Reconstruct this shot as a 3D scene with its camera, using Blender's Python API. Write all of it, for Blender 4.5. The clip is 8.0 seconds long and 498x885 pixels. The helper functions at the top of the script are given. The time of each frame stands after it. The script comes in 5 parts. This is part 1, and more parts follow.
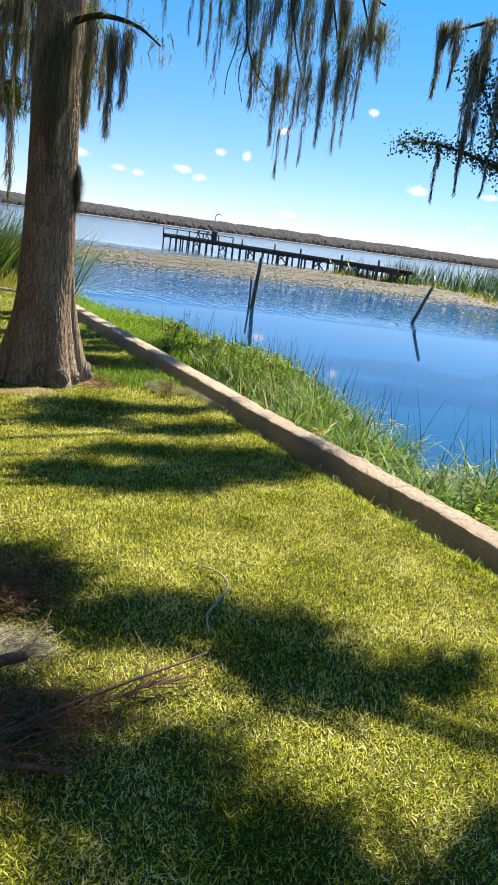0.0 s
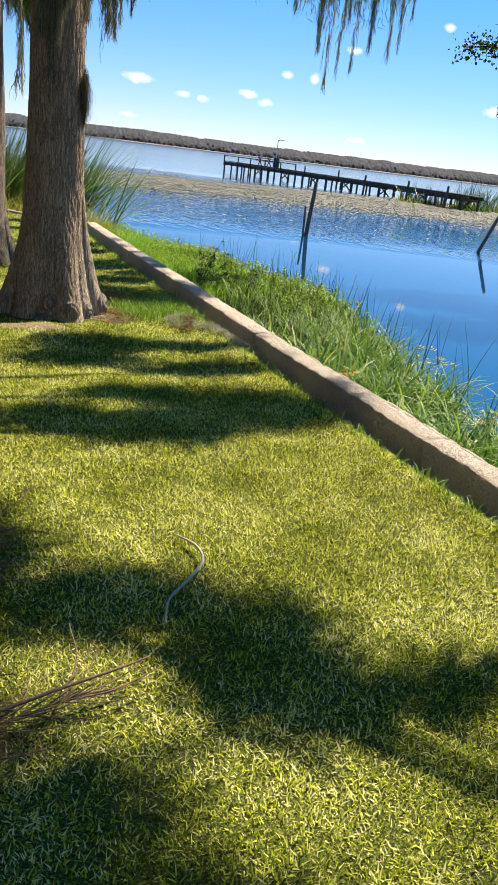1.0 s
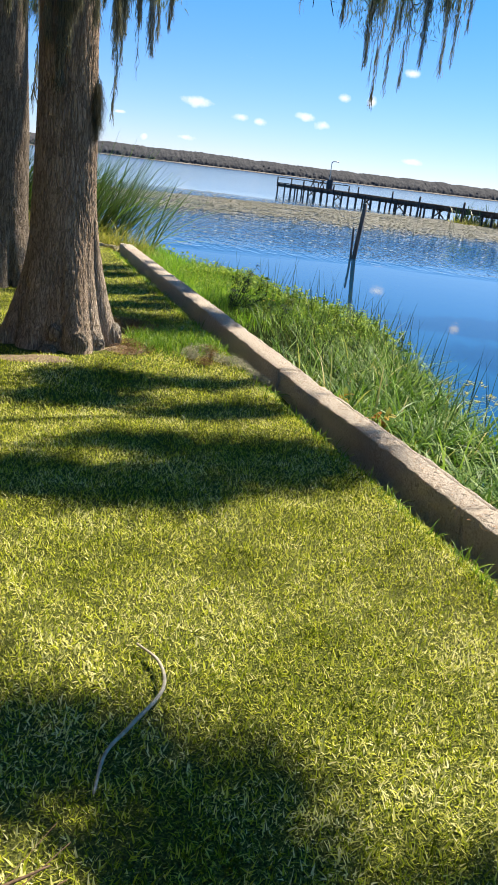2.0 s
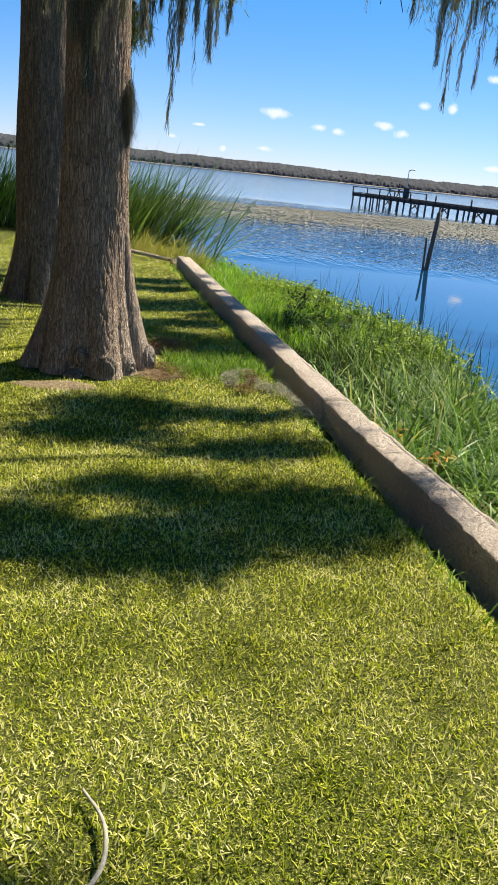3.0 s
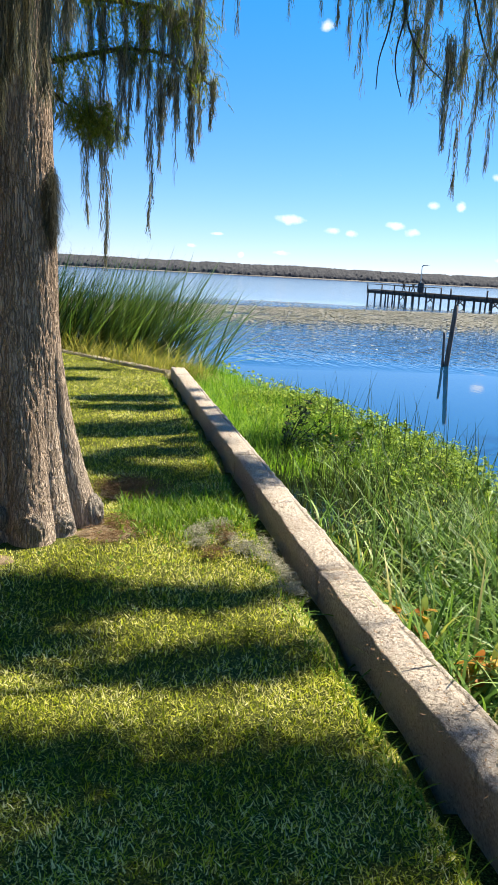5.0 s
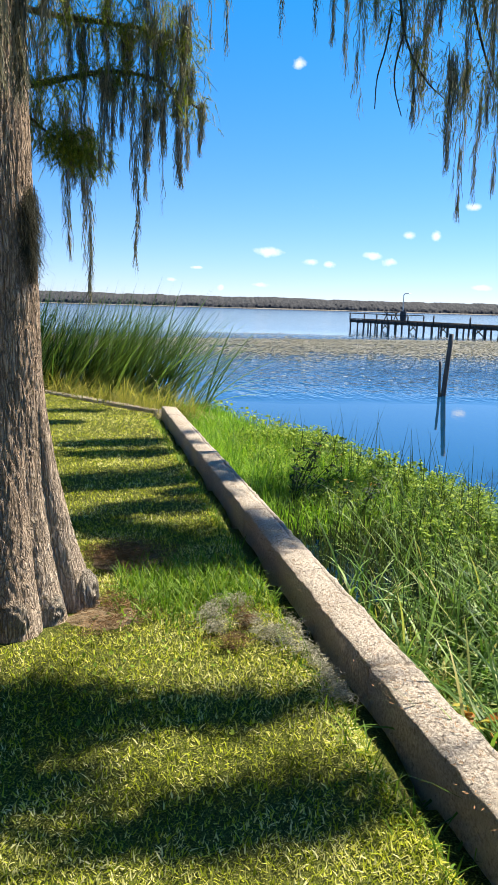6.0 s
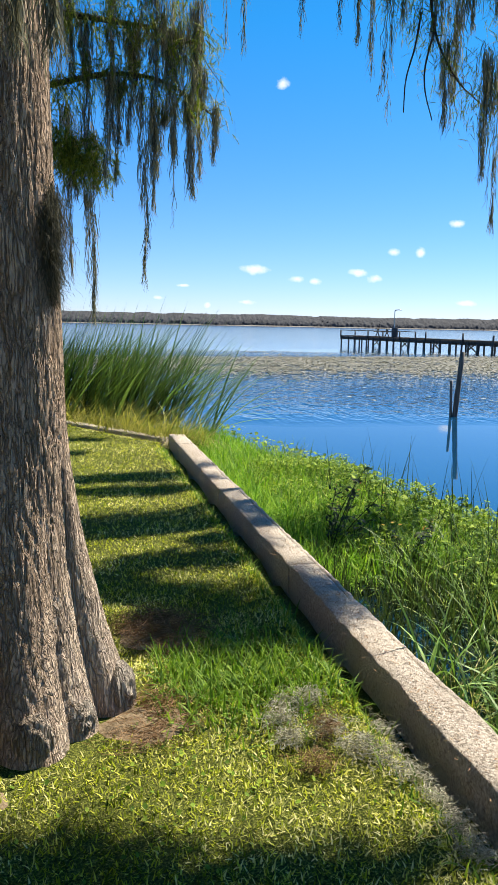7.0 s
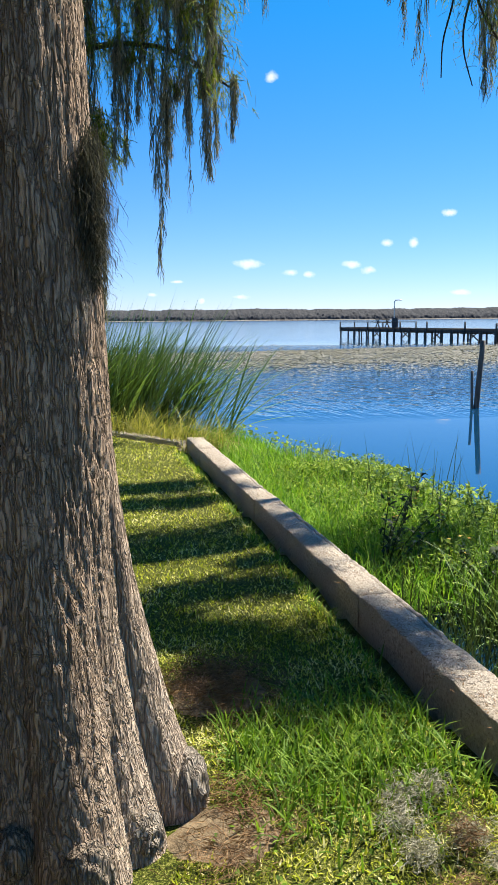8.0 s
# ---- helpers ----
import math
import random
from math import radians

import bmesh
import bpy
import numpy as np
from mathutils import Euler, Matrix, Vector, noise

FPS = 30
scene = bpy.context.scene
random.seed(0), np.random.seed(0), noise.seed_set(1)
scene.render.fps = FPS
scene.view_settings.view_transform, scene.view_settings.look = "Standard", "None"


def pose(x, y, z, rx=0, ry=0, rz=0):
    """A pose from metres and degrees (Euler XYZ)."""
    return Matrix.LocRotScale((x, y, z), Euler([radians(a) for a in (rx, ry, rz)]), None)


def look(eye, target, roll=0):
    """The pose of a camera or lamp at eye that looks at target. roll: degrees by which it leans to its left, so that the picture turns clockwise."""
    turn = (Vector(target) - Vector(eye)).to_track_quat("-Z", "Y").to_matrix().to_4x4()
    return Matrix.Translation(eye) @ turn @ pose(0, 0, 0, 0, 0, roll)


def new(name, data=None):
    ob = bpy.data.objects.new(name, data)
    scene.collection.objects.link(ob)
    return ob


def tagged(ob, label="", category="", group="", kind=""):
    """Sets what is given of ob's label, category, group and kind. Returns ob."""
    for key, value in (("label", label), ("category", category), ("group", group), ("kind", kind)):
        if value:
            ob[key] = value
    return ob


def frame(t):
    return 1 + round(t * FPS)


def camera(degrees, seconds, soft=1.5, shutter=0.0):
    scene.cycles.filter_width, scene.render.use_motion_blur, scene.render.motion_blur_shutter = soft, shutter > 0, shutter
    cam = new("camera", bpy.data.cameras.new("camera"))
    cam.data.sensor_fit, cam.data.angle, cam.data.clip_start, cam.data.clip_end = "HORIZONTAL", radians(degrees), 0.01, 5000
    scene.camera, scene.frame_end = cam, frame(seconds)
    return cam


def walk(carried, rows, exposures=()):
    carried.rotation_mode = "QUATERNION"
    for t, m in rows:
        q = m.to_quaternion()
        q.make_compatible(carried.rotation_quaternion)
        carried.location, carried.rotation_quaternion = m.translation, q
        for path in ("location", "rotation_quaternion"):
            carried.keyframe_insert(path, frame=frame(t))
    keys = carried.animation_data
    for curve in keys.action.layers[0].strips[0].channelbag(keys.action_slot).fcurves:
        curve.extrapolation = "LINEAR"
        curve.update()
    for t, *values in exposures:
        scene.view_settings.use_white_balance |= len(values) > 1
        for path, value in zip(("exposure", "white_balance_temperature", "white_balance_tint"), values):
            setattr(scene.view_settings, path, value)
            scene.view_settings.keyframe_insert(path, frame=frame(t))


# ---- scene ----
cam = camera(35.3, 8.0, soft=0.95)
PATH = [
    (0, (0.209, -0.049, 1.671), (0.964, 1.731, 1.162), 7.7),
    (0.2, (0.269, 0.051, 1.643), (1.035, 1.826, 1.13), 7.9),
    (0.5, (0.481, 0.176, 1.565), (1.244, 1.931, 0.984), 7.3),
    (0.7, (0.623, 0.24, 1.586), (1.353, 1.982, 0.926), 6.8),
    (1, (0.774, 0.463, 1.59), (1.379, 2.241, 0.903), 7.0),
    (1.2, (0.828, 0.598, 1.636), (1.396, 2.41, 1.007), 7.9),
    (1.5, (0.88, 0.836, 1.639), (1.427, 2.661, 1.03), 7.8),
    (2, (1.198, 1.129, 1.579), (1.68, 2.957, 0.924), 6.9),
    (2.2, (1.339, 1.253, 1.603), (1.709, 3.1, 0.931), 6.6),
    (3.3, (1.717, 1.977, 1.574), (2.005, 3.849, 0.932), 5.7),
    (3.5, (1.868, 2.139, 1.582), (2.149, 4.015, 0.948), 5.2),
    (3.7, (1.937, 2.263, 1.586), (2.206, 4.154, 0.994), 4.8),
    (4, (1.966, 2.467, 1.604), (2.188, 4.403, 1.153), 4.0),
    (4.2, (1.986, 2.607, 1.619), (2.245, 4.547, 1.206), 3.7),
    (5.3, (2.084, 3.389, 1.57), (2.295, 5.333, 1.147), 2.8),
    (5.5, (2.022, 3.536, 1.594), (2.239, 5.49, 1.225), 2.7),
    (5.8, (1.986, 3.807, 1.576), (2.225, 5.759, 1.213), 2.7),
    (6, (1.969, 3.926, 1.576), (2.227, 5.879, 1.234), 1.6),
    (6.5, (1.96, 4.407, 1.588), (2.233, 6.364, 1.278), 1.0),
    (6.7, (1.901, 4.591, 1.549), (2.176, 6.548, 1.242), 1.2),
    (7, (1.725, 4.758, 1.603), (2.013, 6.714, 1.304), 1.1),
    (7.2, (1.703, 4.968, 1.563), (1.997, 6.923, 1.26), 1.3),
    (7.5, (1.622, 5.154, 1.547), (1.915, 7.109, 1.244), 0.7),
    (8, (1.52, 5.526, 1.578), (1.812, 7.48, 1.266), -0.5),
]
walk(cam, [(t, look(eye, target, roll)) for t, eye, target, roll in PATH],
     exposures=[(0, 1.36, 6850, 10), (1, 1.31, 6700, 10), (2, 1.24, 6520, 10), (3.3, 1.07, 6420, 9), (3.5, 1.05, 6400, 9), (4, 1.19, 6450, 9), (5.3, 1.42, 6450, 9), (5.5, 1.42, 6450, 9), (6.5, 1.24, 6350, 8), (7, 1.26, 6350, 8), (8, 1.25, 6250, 8)])

# ---- light ----
SUN_EL, SUN_AZ = radians(54), radians(32)          # height; turn from +x towards +y
TO_SUN = Vector((math.cos(SUN_EL) * math.cos(SUN_AZ), math.cos(SUN_EL) * math.sin(SUN_AZ), math.sin(SUN_EL)))
sun = new("sun", bpy.data.lights.new("sun", "SUN"))
sun.data.energy, sun.data.angle, sun.data.color = 5.0, radians(0.53), (1.0, 0.91, 0.74)
sun.rotation_mode = "QUATERNION"
sun.rotation_quaternion = TO_SUN.to_track_quat("Z", "Y")
scene.view_settings.exposure = 1.2

world = bpy.data.worlds.new("world")
scene.world = world
world.use_nodes = True
wt = world.node_tree
wt.nodes.clear()


def wnode(kind, **values):
    n = wt.nodes.new(kind)
    for k, v in values.items():
        n.inputs[k].default_value = v
    return n


sky = wnode("ShaderNodeTexSky")
sky.sky_type, sky.sun_disc = "NISHITA", False
sky.sun_elevation, sky.sun_rotation = SUN_EL, radians(90) - SUN_AZ
sky.air_density, sky.dust_density, sky.ozone_density = 0.7, 0.0, 0.7
back = wnode("ShaderNodeBackground", Strength=0.078)
wout = wnode("ShaderNodeOutputWorld")
wt.links.new(back.outputs[0], wout.inputs["Surface"])

# Small fair-weather clouds low over the far shore: bearing from +y towards +x, height, half width, half height (degrees).
CLOUDS = [(10.2, 15.5, 0.62, 0.5), (8.5, 3.86, 1.2, 0.4), (11.6, 3.25, 0.7, 0.3), (12.9, 3.1, 0.6, 0.33), (15.9, 3.75, 0.8, 0.33), (17.2, 3.35, 0.7, 0.33),
          (18.35, 5.15, 0.6, 0.36), (20.2, 5.1, 0.38, 0.4), (7.85, 1.55, 0.8, 0.24), (3.4, 2.65, 0.55, 0.14), (1.6, 1.75, 0.5, 0.2), (23.4, 1.7, 0.9, 0.25),
          (5.2, 1.3, 0.25, 0.28), (28.4, 8.8, 0.46, 0.3), (32.2, 4.3, 0.9, 0.45), (36.6, 2.4, 0.9, 0.28), (37.0, 4.4, 0.9, 0.24), (22.6, 7.0, 0.7, 0.34)]
coord = wnode("ShaderNodeTexCoord")
puff = wnode("ShaderNodeTexNoise", Scale=55.0, Detail=4.0, Roughness=0.6)
wt.links.new(coord.outputs["Generated"], puff.inputs["Vector"])
total = None
for bearing, height, half_w, half_h in CLOUDS:
    b, h = radians(bearing), radians(height)
    turned = wnode("ShaderNodeMapping")
    turned.vector_type = "POINT"
    turned.inputs["Rotation"].default_value = (0, 0, b)
    sized = wnode("ShaderNodeMapping")
    sized.inputs["Location"].default_value = (0, 0, -math.tan(h) / math.tan(radians(half_h)))
    sized.inputs["Scale"].default_value = (1 / math.tan(radians(half_w)), 0.02, 1 / math.tan(radians(half_h)))
    reach = wt.nodes.new("ShaderNodeVectorMath")
    reach.operation = "LENGTH"
    fade = wnode("ShaderNodeMapRange")
    fade.inputs[1].default_value, fade.inputs[2].default_value = 1.25, 0.0
    wt.links.new(coord.outputs["Generated"], turned.inputs["Vector"])
    wt.links.new(turned.outputs[0], sized.inputs["Vector"])
    wt.links.new(sized.outputs[0], reach.inputs[0])
    wt.links.new(reach.outputs["Value"], fade.inputs[0])
    if total is None:
        total = fade.outputs[0]
    else:
        add = wt.nodes.new("ShaderNodeMath")
        add.operation = "MAXIMUM"
        wt.links.new(total, add.inputs[0])
        wt.links.new(fade.outputs[0], add.inputs[1])
        total = add.outputs[0]
mask = wt.nodes.new("ShaderNodeMath")
mask.operation = "MULTIPLY_ADD"
wt.links.new(puff.outputs["Fac"], mask.inputs[0])
mask.inputs[1].default_value = 1.5
mask.inputs[2].default_value = -1.05
summed = wt.nodes.new("ShaderNodeMath")
summed.operation = "ADD"
wt.links.new(mask.outputs[0], summed.inputs[0])
wt.links.new(total, summed.inputs[1])
edge = wnode("ShaderNodeMapRange")
edge.inputs[1].default_value, edge.inputs[2].default_value, edge.inputs[4].default_value = 0.05, 0.6, 0.85
wt.links.new(summed.outputs[0], edge.inputs[0])
blend = wt.nodes.new("ShaderNodeMix")
blend.data_type = "RGBA"
wt.links.new(edge.outputs[0], blend.inputs[0])
deep = wt.nodes.new("ShaderNodeMix")
deep.data_type, deep.blend_type = "RGBA", "MULTIPLY"
deep.inputs[0].default_value = 1.0
tint = wt.nodes.new("ShaderNodeMix")           # clear deep blue overhead, paler and greyer towards the horizon
tint.data_type = "RGBA"
tint.inputs[6].default_value, tint.inputs[7].default_value = (0.57, 0.585, 0.785, 1), (0.37, 0.84, 1.09, 1)
up = wt.nodes.new("ShaderNodeSeparateXYZ")
climb = wnode("ShaderNodeMapRange")
climb.inputs[1].default_value, climb.inputs[2].default_value = 0.0, 0.34
wt.links.new(coord.outputs["Generated"], up.inputs[0])
wt.links.new(up.outputs["Z"], climb.inputs[0])
wt.links.new(climb.outputs[0], tint.inputs[0])
wt.links.new(tint.outputs[2], deep.inputs[7])
rich = wnode("ShaderNodeHueSaturation", Saturation=1.08)
wt.links.new(sky.outputs[0], deep.inputs[6])
wt.links.new(deep.outputs[2], rich.inputs["Color"])
wt.links.new(rich.outputs[0], blend.inputs[6])
blend.inputs[7].default_value = (6.2, 6.4, 6.8, 1)
wt.links.new(blend.outputs[2], back.inputs["Color"])


# ---- materials ----
class Nodes:
    """A small builder of node materials."""

    def __init__(self, name):
        self.mat = bpy.data.materials.new(name)
        self.mat.use_nodes = True
        self.t = self.mat.node_tree
        self.t.nodes.clear()
        self.out = self.t.nodes.new("ShaderNodeOutputMaterial")

    def n(self, kind, **inputs):
        node = self.t.nodes.new(kind)
        for k, v in inputs.items():
            self.set(node.inputs[k.replace("_", " ")], v)
        return node

    def set(self, socket, v):
        if isinstance(v, bpy.types.NodeSocket):
            self.t.links.new(v, socket)
        else:
            socket.default_value = v

    def coords(self, scale=(1, 1, 1), kind="Object"):
        m = self.n("ShaderNodeMapping", Vector=self.n("ShaderNodeTexCoord").outputs[kind])
        m.inputs["Scale"].default_value = scale
        return m.outputs[0]

    def noise(self, scale, vec=None, detail=4.0, rough=0.55, distortion=0.0):
        node = self.n("ShaderNodeTexNoise", Scale=scale, Detail=detail, Roughness=rough, Distortion=distortion)
        self.set(node.inputs["Vector"], vec if vec is not None else self.coords())
        return node.outputs["Fac"]

    def ramp(self, fac, stops):
        node = self.n("ShaderNodeValToRGB", Fac=fac)
        while len(node.color_ramp.elements) < len(stops):
            node.color_ramp.elements.new(0.5)
        for e, (p, c) in zip(node.color_ramp.elements, stops):
            e.position, e.color = p, (*c, 1)
        return node.outputs["Color"]

    def math(self, op, a, b=0.0, c=0.0):
        node = self.n("ShaderNodeMath")
        node.operation = op
        for s, v in zip(node.inputs, (a, b, c)):
            self.set(s, v)
        return node.outputs[0]

    def range(self, v, a, b, c=0.0, d=1.0):
        node = self.n("ShaderNodeMapRange")
        for s, x in zip(node.inputs, (v, a, b, c, d)):
            self.set(s, x)
        return node.outputs[0]

    def mix(self, fac, a, b, how="MIX"):
        node = self.n("ShaderNodeMix")
        node.data_type, node.blend_type = "RGBA", how
        for s, v in ((node.inputs[0], fac), (node.inputs[6], a), (node.inputs[7], b)):
            self.set(s, (*v, 1) if isinstance(v, tuple) and len(v) == 3 else v)
        return node.outputs[2]

    def bump(self, height, strength, distance=0.01, normal=None):
        node = self.n("ShaderNodeBump", Height=height, Strength=strength, Distance=distance)
        if normal is not None:
            self.set(node.inputs["Normal"], normal)
        return node.outputs[0]

    def island(self):
        return self.n("ShaderNodeNewGeometry").outputs["Random Per Island"]

    def one(self):
        return self.n("ShaderNodeObjectInfo").outputs["Random"]

    def solid(self, colour, rough=0.8, normal=None, metal=0.0, spec=0.3):
        p = self.n("ShaderNodeBsdfPrincipled")
        self.set(p.inputs["Base Color"], (*colour, 1) if isinstance(colour, tuple) else colour)
        self.set(p.inputs["Roughness"], rough)
        p.inputs["Metallic"].default_value = metal
        p.inputs["Specular IOR Level"].default_value = spec
        if normal is not None:
            self.set(p.inputs["Normal"], normal)
        self.t.links.new(p.outputs[0], self.out.inputs["Surface"])
        return self.mat

    def leaf(self, colour, through_colour, share=0.35, rough=0.5, spec=0.35):
        p = self.n("ShaderNodeBsdfPrincipled", Base_Color=colour, Roughness=rough)
        p.inputs["Specular IOR Level"].default_value = spec
        tr = self.n("ShaderNodeBsdfTranslucent", Color=through_colour)
        m = self.n("ShaderNodeMixShader", Fac=share)
        self.t.links.new(p.outputs[0], m.inputs[1])
        self.t.links.new(tr.outputs[0], m.inputs[2])
        self.t.links.new(m.outputs[0], self.out.inputs["Surface"])
        return self.mat


def leafy(name, stops, patch=0.0, patch_scale=0.7, share=0.35, rough=0.55, spec=0.2, glow=1.35, blue=0.55):
    """Leaf stuff whose colour runs along stops from blade to blade, drawn up or down by patches of the ground."""
    k = Nodes(name)
    f = k.island()
    if patch:
        big = k.noise(patch_scale, detail=3.0)
        f = k.math("ADD", f, k.math("MULTIPLY", k.math("SUBTRACT", big, 0.5), patch))
    c = k.ramp(f, stops)
    fine = k.noise(180.0, detail=2.0)
    c = k.mix(0.35, c, k.mix(fine, (0.55, 0.55, 0.5), (1.35, 1.35, 1.3)), "MULTIPLY")
    t = k.mix(1.0, c, (glow, glow * 1.05, glow * blue), "MULTIPLY")
    return k.leaf(c, t, share, rough, spec)


LAWN = leafy("lawn_grass", [(0.0, (0.055, 0.075, 0.005)), (0.25, (0.21, 0.255, 0.014)), (0.5, (0.47, 0.49, 0.04)),
                            (0.74, (0.60, 0.57, 0.14)), (0.95, (0.78, 0.72, 0.40))], patch=1.8, patch_scale=2.1, spec=0.04, rough=0.7)
LUSH = leafy("lush_grass", [(0.0, (0.05, 0.11, 0.01)), (0.5, (0.125, 0.225, 0.018)), (1.0, (0.25, 0.345, 0.045))])
WEED = leafy("weed_leaf", [(0.0, (0.035, 0.085, 0.014)), (0.45, (0.085, 0.17, 0.028)), (0.8, (0.17, 0.26, 0.05)), (1.0, (0.38, 0.36, 0.14))], share=0.25, spec=0.2)
HERB = leafy("herb_leaf", [(0.0, (0.04, 0.085, 0.01)), (0.5, (0.15, 0.24, 0.022)), (1.0, (0.34, 0.42, 0.06))], share=0.3, spec=0.12, rough=0.65)
BRIGHT = leafy("bright_weed_leaf", [(0.0, (0.06, 0.15, 0.012)), (0.5, (0.17, 0.33, 0.024)), (1.0, (0.34, 0.48, 0.06))], share=0.35, spec=0.15, rough=0.6)
COARSE = leafy("coarse_grass_blade", [(0.0, (0.03, 0.075, 0.012)), (0.4, (0.085, 0.165, 0.026)), (0.75, (0.16, 0.26, 0.05)), (0.93, (0.26, 0.36, 0.10)), (1.0, (0.42, 0.36, 0.14))], share=0.3, spec=0.18, rough=0.45)
DARKHERB = leafy("dark_herb_leaf", [(0.0, (0.015, 0.03, 0.012)), (1.0, (0.05, 0.07, 0.02))])
YELLOW = leafy("yellowed_leaf", [(0.0, (0.34, 0.13, 0.02)), (0.4, (0.46, 0.27, 0.03)), (0.7, (0.36, 0.33, 0.05)), (1.0, (0.16, 0.24, 0.04))])
CATTAIL = leafy("cattail_leaf", [(0.0, (0.012, 0.038, 0.012)), (0.55, (0.042, 0.115, 0.022)), (0.85, (0.13, 0.235, 0.055)), (1.0, (0.36, 0.35, 0.17))], share=0.2, rough=0.38, spec=0.4)
DRYGRASS = leafy("dry_grass", [(0.0, (0.12, 0.14, 0.03)), (0.5, (0.27, 0.26, 0.06)), (1.0, (0.46, 0.40, 0.16))])
NEEDLE = leafy("cypress_leaf", [(0.0, (0.03, 0.06, 0.010)), (0.5, (0.10, 0.14, 0.02)), (0.85, (0.26, 0.29, 0.035)), (1.0, (0.30, 0.24, 0.07))], share=0.4)
BROAD = leafy("broad_leaf", [(0.0, (0.015, 0.03, 0.012)), (1.0, (0.05, 0.08, 0.02))], share=0.2)
MOSS = leafy("hanging_moss", [(0.0, (0.06, 0.058, 0.045)), (0.4, (0.15, 0.145, 0.11)), (0.8, (0.31, 0.285, 0.21)), (1.0, (0.46, 0.37, 0.25))], share=0.35, rough=0.8, spec=0.1, glow=1.1, blue=0.85)
DARKMOSS = leafy("dark_moss", [(0.0, (0.035, 0.033, 0.025)), (0.6, (0.09, 0.085, 0.062)), (1.0, (0.2, 0.18, 0.13))], share=0.2, rough=0.85, spec=0.05, glow=1.0, blue=0.9)
DEADMOSS = leafy("fallen_moss", [(0.0, (0.24, 0.225, 0.18)), (0.6, (0.38, 0.36, 0.29)), (1.0, (0.5, 0.46, 0.37))], share=0.15, rough=0.9, spec=0.1, glow=1.0)
RUSTY = leafy("rusty_needles", [(0.0, (0.12, 0.068, 0.038)), (1.0, (0.34, 0.21, 0.12))], share=0.15, rough=0.9, spec=0.1, glow=1.0)
MATLEAF = leafy("floating_leaf", [(0.0, (0.10, 0.098, 0.065)), (0.4, (0.15, 0.14, 0.10)), (0.75, (0.21, 0.19, 0.15)), (1.0, (0.29, 0.265, 0.22))], patch=0.9, patch_scale=0.12, share=0.1)


def ground_material():
    k = Nodes("lawn_soil")
    v = k.coords()
    big, fine = k.noise(1.2, v, 5.0), k.noise(130.0, v, 3.0, 0.65)
    c = k.ramp(fine, [(0.36, (0.012, 0.016, 0.004)), (0.5, (0.06, 0.075, 0.010)), (0.6, (0.17, 0.18, 0.03)), (0.72, (0.42, 0.36, 0.17))])
    c = k.mix(k.range(big, 0.45, 0.7, 0.0, 0.3), c, (0.10, 0.095, 0.035))
    return k.solid(c, 0.95, k.bump(fine, 0.8, 0.02), spec=0.1)


def concrete_material():
    k = Nodes("weathered_concrete")
    v = k.coords()
    fine, mid, big = k.noise(230.0, v, 3.0, 0.7), k.noise(75.0, v, 6.0, 0.7), k.noise(3.0, v, 4.0)
    c = k.ramp(mid, [(0.28, (0.215, 0.17, 0.133)), (0.48, (0.47, 0.39, 0.317)), (0.68, (0.70, 0.615, 0.52))])
    c = k.mix(k.range(big, 0.42, 0.68), c, k.mix(fine, (0.245, 0.2, 0.158), (0.66, 0.57, 0.48)))
    vor = k.n("ShaderNodeTexVoronoi", Scale=95.0, Vector=v).outputs["Distance"]
    c = k.mix(k.range(vor, 0.05, 0.3, 0.4, 0.0), c, (0.08, 0.062, 0.045))
    pits = k.noise(60.0, v, 6.0, 0.75, 0.6)
    c = k.mix(k.range(pits, 0.56, 0.68, 0.0, 0.65), c, (0.15, 0.105, 0.075))
    stain = k.noise(1.7, k.coords((1, 0.6, 1)), 5.0, 0.6)
    c = k.mix(k.range(stain, 0.5, 0.75, 0.0, 0.35), c, (0.2, 0.16, 0.12))
    h = k.math("ADD", k.math("MULTIPLY", mid, 0.8), k.math("SUBTRACT", k.math("MULTIPLY", fine, 0.6), k.math("MULTIPLY", k.range(pits, 0.54, 0.68), 0.9)))
    return k.solid(c, 0.92, k.bump(h, 1.0, 0.012), spec=0.2)


